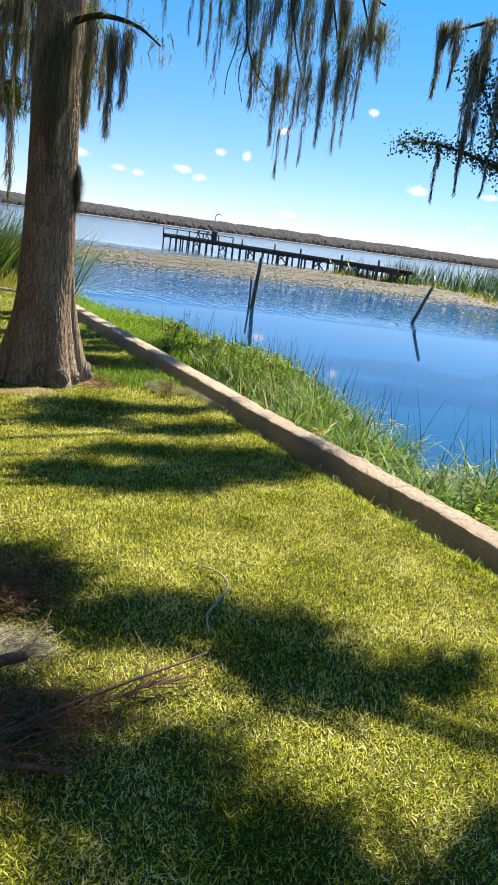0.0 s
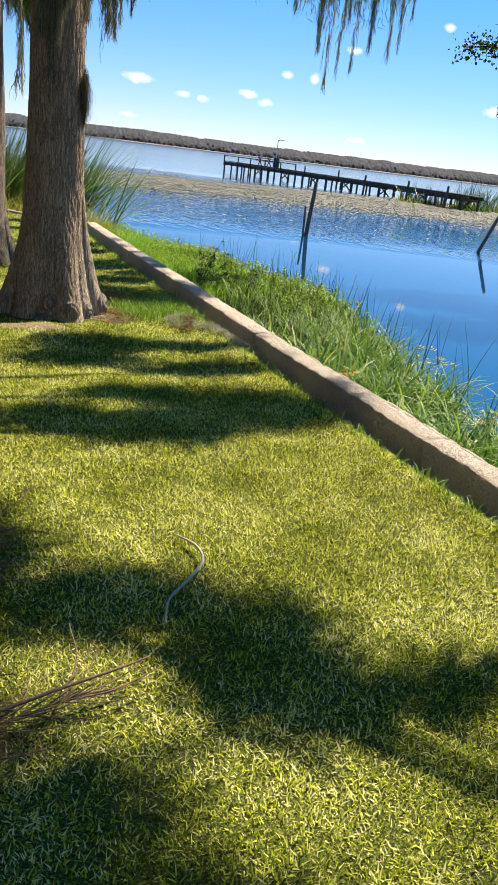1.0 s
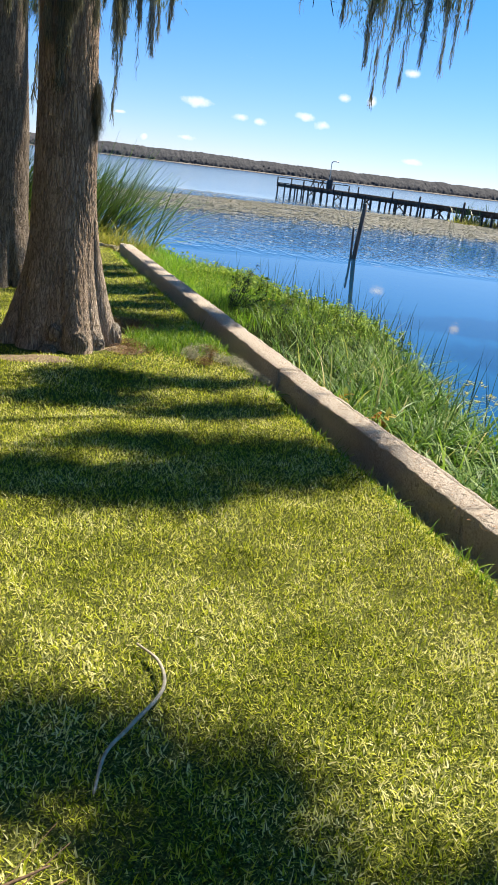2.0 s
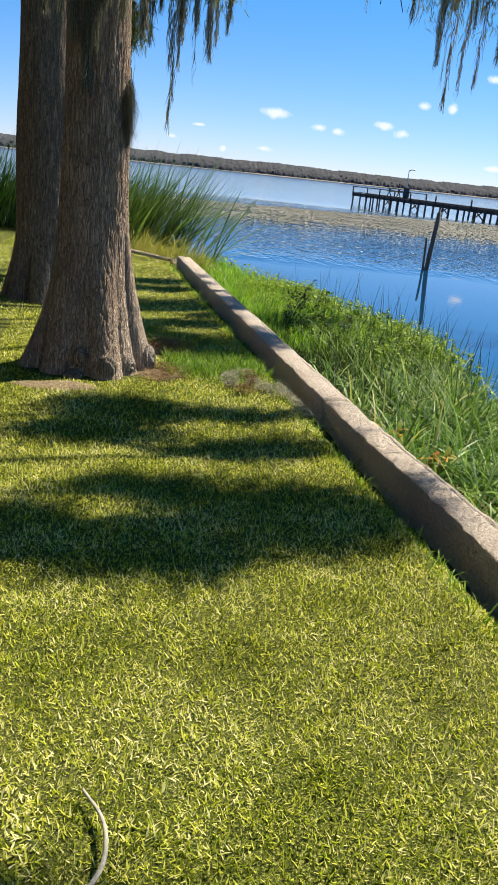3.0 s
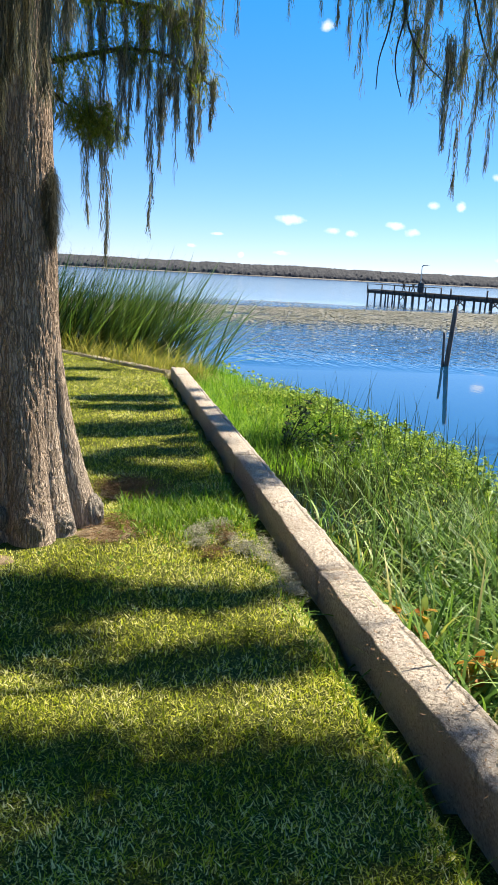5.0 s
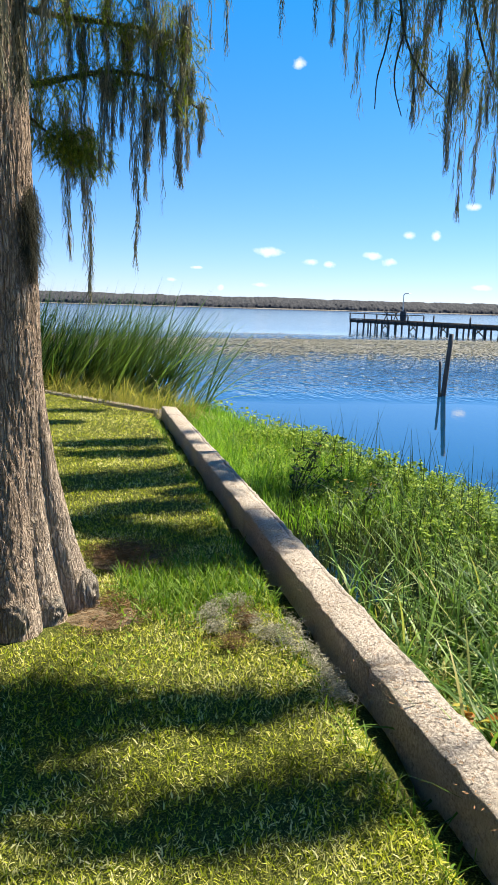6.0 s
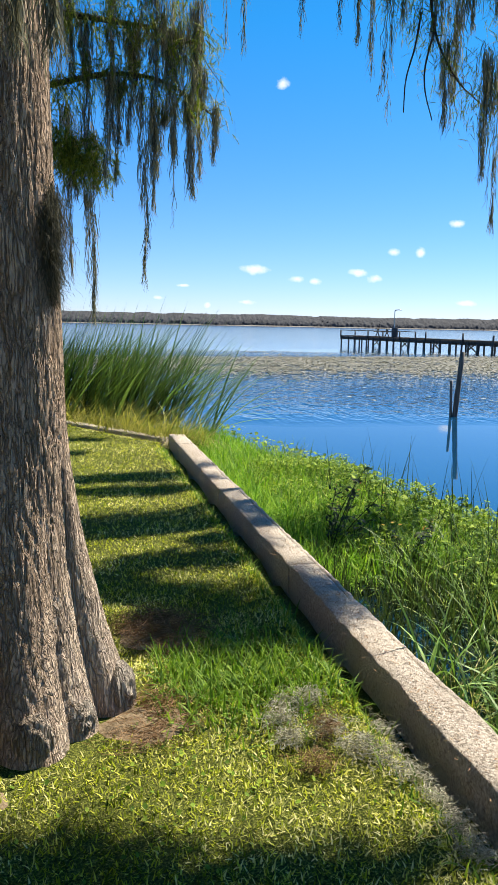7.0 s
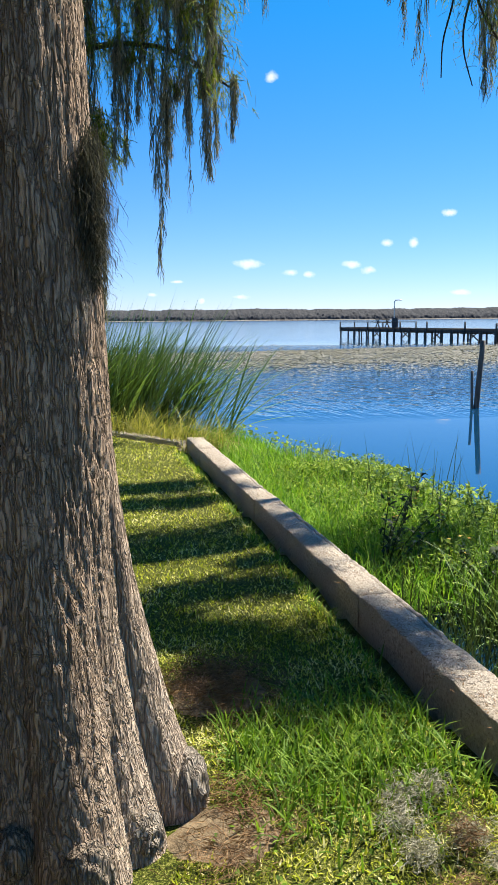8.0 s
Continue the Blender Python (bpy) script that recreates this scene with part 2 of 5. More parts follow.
def bark_material(name, dark, mid, light, scale=1.0):
    """Stringy, furrowed cypress bark: interlacing vertical furrows, short cross cracks, fibres, bleached low down, with
    a sunlit rim painted on the water side.
    """
    k = Nodes(name)
    sway = k.n("ShaderNodeTexNoise", Scale=7.0, Detail=3.0, Roughness=0.6)
    k.set(sway.inputs["Vector"], k.coords((1, 1, 0.6)))
    bent = k.n("ShaderNodeVectorMath")
    bent.operation = "SCALE"
    bent.inputs["Scale"].default_value = 0.05
    k.set(bent.inputs[0], sway.outputs["Color"])

    def moved(stretch):
        m = k.n("ShaderNodeVectorMath")
        m.operation = "ADD"
        k.set(m.inputs[0], k.coords(stretch))
        k.set(m.inputs[1], bent.outputs[0])
        return m.outputs[0]

    def furrow(size, stretch, width, detail=2.0):
        """One along the lines where a drawn-out noise crosses its middle."""
        n = k.noise(size * scale, moved(stretch), detail, 0.55)
        return k.range(k.math("ABSOLUTE", k.math("SUBTRACT", n, 0.5)), 0.0, width, 1.0, 0.0)

    deep = furrow(30.0, (1, 1, 0.11), 0.06)
    narrow = furrow(80.0, (1, 1, 0.13), 0.09)
    cross = k.math("MULTIPLY", furrow(24.0, (0.8, 0.8, 1.6), 0.03, 3.0), k.range(k.noise(9.0, k.coords()), 0.48, 0.62))
    fibres = k.noise(230.0 * scale, k.coords((1, 1, 0.06)), 4.0, 0.65)
    strips = k.noise(45.0 * scale, k.coords((1, 1, 0.12)), 5.0, 0.7)
    blotch = k.noise(3.2, k.coords((1, 1, 0.5)), 4.0)
    c = k.ramp(strips, [(0.3, mid), (0.55, tuple(0.6 * a + 0.4 * b for a, b in zip(mid, light))), (0.78, light)])
    c = k.mix(0.7, c, k.mix(fibres, (0.35, 0.33, 0.31), (1.65, 1.62, 1.58)), "MULTIPLY")
    c = k.mix(k.range(blotch, 0.45, 0.75, 0.0, 0.3), c, (light[0] * 0.7, light[1] * 0.72, light[2] * 0.74))
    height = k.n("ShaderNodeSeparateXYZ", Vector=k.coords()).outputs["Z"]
    worn_lit = k.math("MULTIPLY", k.range(height, 1.1, 0.1), k.range(k.noise(5.0, k.coords((1, 1, 0.4)), 4.0), 0.3, 0.6))
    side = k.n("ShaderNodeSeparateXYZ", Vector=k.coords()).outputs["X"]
    worn_lit = k.math("MAXIMUM", k.math("MULTIPLY", worn_lit, 0.35), k.math("MULTIPLY", k.range(height, 1.5, 0.4), k.range(side, 1.34, 1.48)))       # bleached roots, plus the sunlit rim of the water side painted pale
    c = k.mix(k.math("MULTIPLY", worn_lit, 0.85), c, k.mix(fibres, (light[0] * 0.55, light[1] * 0.57, light[2] * 0.6), (light[0] * 1.45, light[1] * 1.5, light[2] * 1.55)))
    gaps = k.math("MAXIMUM", k.math("MAXIMUM", deep, k.math("MULTIPLY", narrow, 0.75)), k.math("MULTIPLY", cross, 0.7))
    c = k.mix(k.math("MULTIPLY", gaps, 0.72), c, (dark[0] * 0.55, dark[1] * 0.52, dark[2] * 0.5))
    h = k.math("ADD", k.math("MULTIPLY", gaps, -1.0), k.math("ADD", k.math("MULTIPLY", strips, 0.5), k.math("MULTIPLY", fibres, 0.35)))
    return k.solid(c, 0.9, k.bump(h, 1.0, 0.014), spec=0.1)


def wood_material(name, dark, light, scale=30.0, along=(1, 1, 0.1)):
    k = Nodes(name)
    g = k.noise(scale, k.coords(along), 4.0, 0.6)
    big = k.noise(2.0, detail=3.0)
    c = k.ramp(k.math("ADD", k.math("MULTIPLY", g, 0.75), k.math("MULTIPLY", big, 0.25)), [(0.3, dark), (0.7, light)])
    c = k.mix(0.5, c, k.mix(k.one(), (0.7, 0.7, 0.7), (1.25, 1.22, 1.2)), "MULTIPLY")
    return k.solid(c, 0.85, k.bump(g, 0.5, 0.01), spec=0.2)


def water_material():
    k = Nodes("lake_water")
    v = k.coords()
    xyz = k.n("ShaderNodeSeparateXYZ", Vector=v)
    far = k.math("MULTIPLY_ADD", xyz.outputs["X"], 0.12, xyz.outputs["Y"])
    wob = k.math("MULTIPLY_ADD", k.noise(0.12, k.coords((0.5, 1, 1)), 3.0), 9.0, -4.5)
    d = k.math("ADD", far, wob)
    rough = k.math("MULTIPLY", k.range(d, 19.5, 29.0), k.range(d, 62.0, 50.0, 0.02, 1.0))
    ripples = k.noise(3.4, k.coords((1.0, 0.34, 1)), 2.0, 0.5, 0.3)
    small = k.noise(9.0, k.coords((1.0, 0.3, 1)), 2.0, 0.5)
    swell = k.noise(0.8, k.coords((0.8, 0.5, 1)), 2.0, 0.5)
    h = k.math("ADD", k.math("MULTIPLY", ripples, k.math("MULTIPLY_ADD", rough, 0.2, 0.0006)),
               k.math("ADD", k.math("MULTIPLY", small, k.math("MULTIPLY_ADD", rough, 0.09, 0.0002)), k.math("MULTIPLY", swell, 0.0008)))
    b = k.n("ShaderNodeBump", Height=h, Strength=1.0, Distance=1.0)
    p = k.n("ShaderNodeBsdfPrincipled", Roughness=k.range(d, 50.0, 75.0, 0.03, 0.1), IOR=1.95)
    p.inputs["Base Color"].default_value = (0.004, 0.034, 0.085, 1)
    k.t.links.new(b.outputs[0], p.inputs["Normal"])
    k.t.links.new(p.outputs[0], k.out.inputs["Surface"])
    return k.mat


def far_woods_material():
    k = Nodes("far_woods")
    f = k.noise(0.22, k.coords((1, 0.4, 2.2)), 5.0, 0.75)
    c = k.ramp(f, [(0.25, (0.03, 0.033, 0.04)), (0.5, (0.06, 0.06, 0.065)), (0.78, (0.11, 0.105, 0.105))])
    return k.solid(c, 0.95, k.bump(k.noise(0.8, detail=3.0), 0.5, 1.0), spec=0.05)


def sand_material(name, a, b, scale):
    k = Nodes(name)
    n = k.noise(scale, detail=5.0, rough=0.65)
    return k.solid(k.ramp(n, [(0.3, a), (0.7, b)]), 0.95, k.bump(n, 0.5, 0.05), spec=0.1)


WALLRENDER = sand_material("brown_wall_render", (0.15, 0.11, 0.075), (0.25, 0.19, 0.13), 6.0)
SOIL = ground_material()
CONCRETE = concrete_material()
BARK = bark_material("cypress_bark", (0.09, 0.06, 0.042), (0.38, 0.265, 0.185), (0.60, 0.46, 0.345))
BARK2 = bark_material("pale_cypress_bark", (0.06, 0.042, 0.03), (0.23, 0.17, 0.125), (0.46, 0.38, 0.30))
TWIGBARK = bark_material("twig_bark", (0.03, 0.024, 0.02), (0.08, 0.062, 0.05), (0.16, 0.13, 0.11))
DEADWOOD = wood_material("dead_twig_wood", (0.06, 0.036, 0.022), (0.22, 0.145, 0.092), 60.0)
PALESTICK = wood_material("bleached_stick_wood", (0.25, 0.22, 0.17), (0.5, 0.46, 0.37), 60.0)
POSTWOOD = wood_material("weathered_post_wood", (0.07, 0.06, 0.055), (0.24, 0.21, 0.19), 30.0)
DOCKWOOD = wood_material("weathered_dock_wood", (0.035, 0.03, 0.028), (0.13, 0.115, 0.105), 12.0)
EDGEWOOD = wood_material("edge_board_wood", (0.16, 0.125, 0.08), (0.42, 0.35, 0.24), 40.0, (1, 0.1, 1))
WATER = water_material()
FARWOODS = far_woods_material()
FARSHORE = sand_material("far_shore_mud", (0.13, 0.11, 0.09), (0.3, 0.26, 0.22), 0.05)
LITTER = sand_material("bare_soil", (0.10, 0.07, 0.042), (0.28, 0.215, 0.14), 35.0)
STEEL = Nodes("galvanised_steel").solid((0.45, 0.46, 0.47), 0.45, metal=0.8)
DARKPLASTIC = Nodes("dark_plastic").solid((0.05, 0.05, 0.055), 0.5)


# ---- mesh helpers ----
rng = np.random.default_rng(7)


def raw_mesh(name, verts, tris, material, smooth=False):
    """A triangle mesh out of arrays."""
    me = bpy.data.meshes.new(name)
    verts, tris = np.asarray(verts, np.float32), np.asarray(tris, np.int32)
    me.vertices.add(len(verts))
    me.vertices.foreach_set("co", verts.ravel())
    me.loops.add(tris.size)
    me.loops.foreach_set("vertex_index", tris.ravel())
    me.polygons.add(len(tris))
    me.polygons.foreach_set("loop_start", np.arange(0, tris.size, 3, dtype=np.int32))
    me.polygons.foreach_set("loop_total", np.full(len(tris), 3, np.int32))
    if smooth:
        me.polygons.foreach_set("use_smooth", np.ones(len(tris), bool))
    me.materials.append(material)
    me.update(calc_edges=True)
    me.validate()
    return me


def join(pieces):
    """(verts, tris) pairs into one pair."""
    vs, ts, at = [], [], 0
    for v, t in pieces:
        vs.append(v)
        ts.append(t + at)
        at += len(v)
    return np.concatenate(vs), np.concatenate(ts)


def part(name, data, material, parent=None, label="", smooth=False):
    """Links a mesh, made from (verts, tris) or from a bmesh, under a thing."""
    if isinstance(data, bmesh.types.BMesh):
        me = bpy.data.meshes.new(name)
        data.to_mesh(me)
        data.free()
        me.materials.append(material)
        if smooth:
            for p in me.polygons:
                p.use_smooth = True
    elif isinstance(data, bpy.types.Mesh):
        me = data
    else:
        me = raw_mesh(name, data[0], data[1], material, smooth)
    ob = new(name, me)
    if parent is not None:
        ob.parent = parent
    return tagged(ob, label)


def thing(name, place, label, category, group=""):
    ob = new(name)
    ob.empty_display_size = 0.2
    ob.location = place
    return tagged(ob, label, category, group)


def ribbons(lines, widths, sides):
    """Ribbons along lines (n, k, 3); widths (n, k); sides (n, 3). The last station may be a point."""
    n, k, _ = lines.shape
    off = sides[:, None, :] * widths[:, :, None] * 0.5
    v = np.stack([lines - off, lines + off], 2).reshape(-1, 3)
    base = (np.arange(n) * k * 2)[:, None] + (np.arange(k - 1) * 2)[None, :]
    a = base.reshape(-1)
    t1 = np.stack([a, a + 1, a + 3], 1)
    last = np.tile(np.arange(k - 1) == k - 2, n)
    t2 = np.stack([a, a + 3, a + 2], 1)[~last]
    return v, np.concatenate([t1, t2])


def unit(v):
    return v / np.maximum(np.linalg.norm(v, axis=-1, keepdims=True), 1e-9)


def blades(base, length, width, lean, heading, bend=0.6, k=3):
    """Grass blades from base points: lean from upright (radians), heading in plan, bending over further up."""
    n = len(base)
    s = np.linspace(0, 1, k)[None, :]
    ang = lean[:, None] + bend * s * (0.5 + lean[:, None])
    step = length[:, None] / (k - 1)
    hx = np.cumsum(np.concatenate([np.zeros((n, 1)), np.sin(ang[:, 1:]) * step], 1), 1)
    hz = np.cumsum(np.concatenate([np.zeros((n, 1)), np.cos(ang[:, 1:]) * step], 1), 1)
    d = np.stack([np.cos(heading), np.sin(heading), np.zeros(n)], 1)
    line = base[:, None, :] + d[:, None, :] * hx[:, :, None]
    line[:, :, 2] += hz
    side = np.stack([-np.sin(heading), np.cos(heading), rng.uniform(-0.4, 0.4, n)], 1)
    w = width[:, None] * np.clip(1.15 - s ** 2.2 * 1.15, 0.04, 1)
    return ribbons(line, w, unit(side))


def tube(points, radii, sides=8, wobble=0.0):
    """A closed tube along a smooth line through points."""
    p = np.asarray(points, float)
    r = np.asarray(radii, float)
    m = max(2, 6 * (len(p) - 1))
    u = np.linspace(0, len(p) - 1, m + 1)
    i = np.clip(u.astype(int), 0, len(p) - 2)
    f = (u - i)[:, None]
    ext = np.vstack([2 * p[0] - p[1], p, 2 * p[-1] - p[-2]])
    a, b, c, d = ext[i], ext[i + 1], ext[i + 2], ext[i + 3]
    q = 0.5 * (2 * b + (c - a) * f + (2 * a - 5 * b + 4 * c - d) * f ** 2 + (3 * b - a - 3 * c + d) * f ** 3)
    rad = np.interp(u, np.arange(len(r)), r)
    tan = unit(np.gradient(q, axis=0))
    ref = np.where(np.abs(tan[:, 2:3]) > 0.9, np.array([[1.0, 0, 0]]), np.array([[0, 0, 1.0]]))
    x = unit(np.cross(tan, ref))
    y = np.cross(tan, x)
    th = np.linspace(0, 2 * np.pi, sides, endpoint=False)
    rr = rad[:, None] * (1 + wobble * rng.uniform(-1, 1, (len(q), sides)))
    v = q[:, None, :] + rr[:, :, None] * (np.cos(th)[None, :, None] * x[:, None, :] + np.sin(th)[None, :, None] * y[:, None, :])
    n = len(q)
    idx = np.arange(n * sides).reshape(n, sides)
    a0, b0 = idx[:-1], np.roll(idx[:-1], -1, 1)
    a1, b1 = idx[1:], np.roll(idx[1:], -1, 1)
    t = np.concatenate([np.stack([a0, b0, b1], -1).reshape(-1, 3), np.stack([a0, b1, a1], -1).reshape(-1, 3)])
    v = np.concatenate([v.reshape(-1, 3), q[[0, -1]]])
    caps = [[n * sides, idx[0, (j + 1) % sides], idx[0, j]] for j in range(sides)] + [[n * sides + 1, idx[-1, j], idx[-1, (j + 1) % sides]] for j in range(sides)]
    return v, np.concatenate([t, np.array(caps)])


def box(x0, y0, z0, x1, y1, z1, bevel=0.01):
    bm = bmesh.new()
    bmesh.ops.create_cube(bm, size=1.0)
    for v in bm.verts:
        v.co = Vector(((x0 + x1) / 2 + v.co.x * (x1 - x0), (y0 + y1) / 2 + v.co.y * (y1 - y0), (z0 + z1) / 2 + v.co.z * (z1 - z0)))
    if bevel:
        bmesh.ops.bevel(bm, geom=bm.edges[:], offset=bevel, segments=1, affect="EDGES")
    return bm


def fbm(x, y, z=0.0, octaves=3):
    return noise.fractal(Vector((x, y, z)), 0.9, 2.1, octaves)


# ---- ground, water, far shore ----
WATER_Z = -0.30
CORNER = (2.105, 15.15)                     # where the wall's cap turns to run along the back of the lawn
BACK_DIR = (-0.62, 0.785)


def cap_bend(y):
    """The cap is not quite straight."""
    f = np.clip((7.2 - y) / 2.7, 0.0, 1.0)
    return 0.062 * f * f * (3 - 2 * f)


def cap_x(y):
    """The lawn side of the wall's cap."""
    return 3.03 - 0.0845 * (y - 4.2) + cap_bend(y)


MARSH = [(28.8, 52.5, 1.4, 1.5, 110), (31.6, 50.0, 1.2, 1.4, 110), (34.2, 52.5, 2.6, 2.0, 320), (35.5, 46.5, 2.6, 2.1, 320),
         (33.6, 41.0, 2.2, 2.0, 300), (31.8, 37.0, 2.0, 2.1, 320), (36.5, 38.5, 3.0, 2.3, 300), (39.0, 49.0, 4.0, 2.1, 260), (35.0, 33.5, 2.6, 2.2, 260)]


def ground_z(x, y):
    out = x - (cap_x(y) + 0.12)
    if y > CORNER[1]:
        nx, ny = BACK_DIR[1], -BACK_DIR[0]
        out = max(out, (x - CORNER[0]) * nx + (y - CORNER[1]) * ny - 0.1)
    if out <= 0:
        far = min(1.0, max(0.0, (-out - 0.05) / 0.25))
        mound = 0.05 * math.exp(-((x - 1.2) ** 2 + (y - 7.85) ** 2) / 0.5)
        edge_rise = 0.026 * max(0.0, min(6.0 - y, 3.5)) * math.exp(-max(0.0, -out - 0.15) / 0.5)
        berm = 0.065 * min(1.0, max(0.0, (y - 5.0) / 1.4)) * math.exp(-max(0.0, -out - 0.15) / 0.3)
        return -0.02 + 0.02 * far + berm - 0.10 * math.exp(-(max(0.0, -out - 0.12) / 0.06) ** 2) + edge_rise + mound + 0.018 * fbm(x * 0.8, y * 0.8) + 0.006 * fbm(x * 5, y * 5)
    z = -0.34 - 0.15 * min(out, 1.3) - 0.14 * max(0.0, min(out - 1.3, 12.0))
    for mx, my, r, _, _ in MARSH:
        d = ((x - mx) ** 2 + (y - my) ** 2) / (r * 1.15) ** 2
        if d < 9:
            z = max(z, -2.0 + 1.78 * math.exp(-d * 0.45) ** 0.5)
    return z


def build_ground():
    def steps(a, b, fine):
        return list(np.arange(a, b, fine))
    xs = [-900, -300, -100, -40, -20, -10, -5, -2.5] + steps(-1.5, 6.5, 0.1) + steps(6.5, 46, 0.9) + [50, 80, 200, 900]
    ys = [-900, -300, -100, -40, -20, -8, -4, -2, -1] + steps(0, 19, 0.1) + steps(19, 60, 0.9) + [70, 110, 300, 760]
    verts = [(x, y, ground_z(x, y)) for y in ys for x in xs]
    w = len(xs)
    tris = []
    for j in range(len(ys) - 1):
        for i in range(w - 1):
            a = j * w + i
            tris += [(a, a + 1, a + w + 1), (a, a + w + 1, a + w)]
    ob = part("ground", (np.array(verts), np.array(tris)), SOIL, smooth=True)
    return tagged(ob, "mown lawn soil falling off to a muddy lake bed", "ground", kind="structure")


build_ground()
bm = bmesh.new()
bmesh.ops.create_grid(bm, x_segments=2, y_segments=2, size=2300)
for v in bm.verts:
    v.co.z = WATER_Z
tagged(part("water", bm, WATER), "calm blue lake with light ripples", "lake", kind="structure")


def build_far_shore():
    n = 120
    xs = np.linspace(-900, 1700, n)
    v, t = [], []
    for x in xs:
        edge = 800 + 10 * fbm(x * 0.01, 1.0) + 0.04 * x
        v += [(x, edge, WATER_Z - 0.5), (x, edge + 1, WATER_Z + 0.5), (x, edge + 25, 0.9), (x, edge + 900, 6.0)]
    for i in range(n - 1):
        for k in range(3):
            a = i * 4 + k
            t += [(a, a + 4, a + 5), (a, a + 5, a + 1)]
    tagged(part("far_shore", (np.array(v), np.array(t)), FARSHORE), "low muddy far shore of the lake", "shore", kind="structure")
    # a low, even belt of trees: one uneven slope of crowns with a ragged top
    xs = np.arange(-420, 1200, 1.1)
    rows = 11
    v = np.zeros((rows, len(xs), 3))
    for i in range(rows):
        f = i / (rows - 1)
        for j, x in enumerate(xs):
            top = 11.7 * (1 + 0.16 * fbm(x * 0.006, 3.1) + 0.10 * fbm(x * 0.05, 1.0) + 0.07 * fbm(x * 0.6, 2.0))
            lift = noise.noise(Vector((x * 0.45, f * 14.0, 2.0)))
            v[i, j] = (x + 0.3 * noise.noise(Vector((x * 0.9, f * 9.0, 7.0))), 810 + 0.04 * x + 26 * f ** 1.5 + 3.4 * lift, 0.3 + top * f ** 0.8 + (0.35 * lift if i else 0.0))
    idx = np.arange(rows * len(xs)).reshape(rows, len(xs))
    t = np.concatenate([np.stack([idx[:-1, :-1], idx[:-1, 1:], idx[1:, 1:]], -1).reshape(-1, 3), np.stack([idx[:-1, :-1], idx[1:, 1:], idx[1:, :-1]], -1).reshape(-1, 3)])
    tagged(part("far_woods", (v.reshape(-1, 3), t), FARWOODS), "grey-brown belt of woods along the far shore", "woods", kind="stuff")


build_far_shore()


def build_floating_mat():
    """A broad band of floating leaves off the shore, in loose strips and rafts."""
    want = 84000
    xs, ys = rng.uniform(-14, 44, want * 3), rng.uniform(20, 62, want * 3)
    keep = []
    for i, (x, y) in enumerate(zip(xs, ys)):
        near, far = 31.5 + 2.5 * fbm(x * 0.1, 2.0), 50 + 0.28 * max(0, x - 6)
        f = fbm(x * 0.22, y * 0.5, 4.0)
        inside = min((y - near) / 8.0, (far - y) / 1.2, 1.0)
        stray = 0.03 if 24 < y else 0.008
        p = max(stray if f > 0.15 else stray * 0.3, min(1.0, inside) * (0.72 + 0.6 * f))
        if x > 26 and y < 48:
            p = max(p, 0.7)
        if y < 29 and x < 18:
            p *= 0.4
        if rng.random() < p:
            keep.append(i)
        if len(keep) >= want:
            break
    x, y = xs[keep], ys[keep]
    n = len(x)
    size = rng.uniform(0.04, 0.10, n) * (0.6 + y / 60)
    turn = rng.uniform(0, 6.28, n)
    tilt = rng.uniform(-0.25, 0.25, (n, 2))
    lift = rng.uniform(0.004, 0.016, n)
    ring = np.array([(1, 0), (0.4, 0.75), (-0.7, 0.6), (-0.8, -0.5), (0.2, -0.8)])
    px = np.cos(turn)[:, None] * ring[None, :, 0] - np.sin(turn)[:, None] * ring[None, :, 1]
    py = np.sin(turn)[:, None] * ring[None, :, 0] + np.cos(turn)[:, None] * ring[None, :, 1]
    v = np.stack([x[:, None] + px * size[:, None], y[:, None] + py * size[:, None],
                  WATER_Z + lift[:, None] + np.abs(px * tilt[:, :1] + py * tilt[:, 1:]) * size[:, None] * 1.4], -1).reshape(-1, 3)
    a = np.arange(n) * 5
    t = np.concatenate([np.stack([a, a + 1, a + 2], 1), np.stack([a, a + 2, a + 3], 1), np.stack([a, a + 3, a + 4], 1)])
    tagged(part("floating_leaves", (v, t), MATLEAF), "olive and tan floating water plants in loose rafts", "water plants", kind="stuff")


build_floating_mat()


# plain unseen walls behind and beside the way, added to block sky and warm the shade
for name, (x0, y0, x1, y1) in (("added_wall_west", (-5.6, -6.0, -5.3, 15.0)), ("added_wall_south", (-5.3, -6.3, 3.4, -6.0))):
    tagged(part(name, box(x0, y0, -0.3, x1, y1, 6.5, 0.02), WALLRENDER), "plain brown rendered wall added out of view to cut and warm the skylight", "wall", kind="structure")


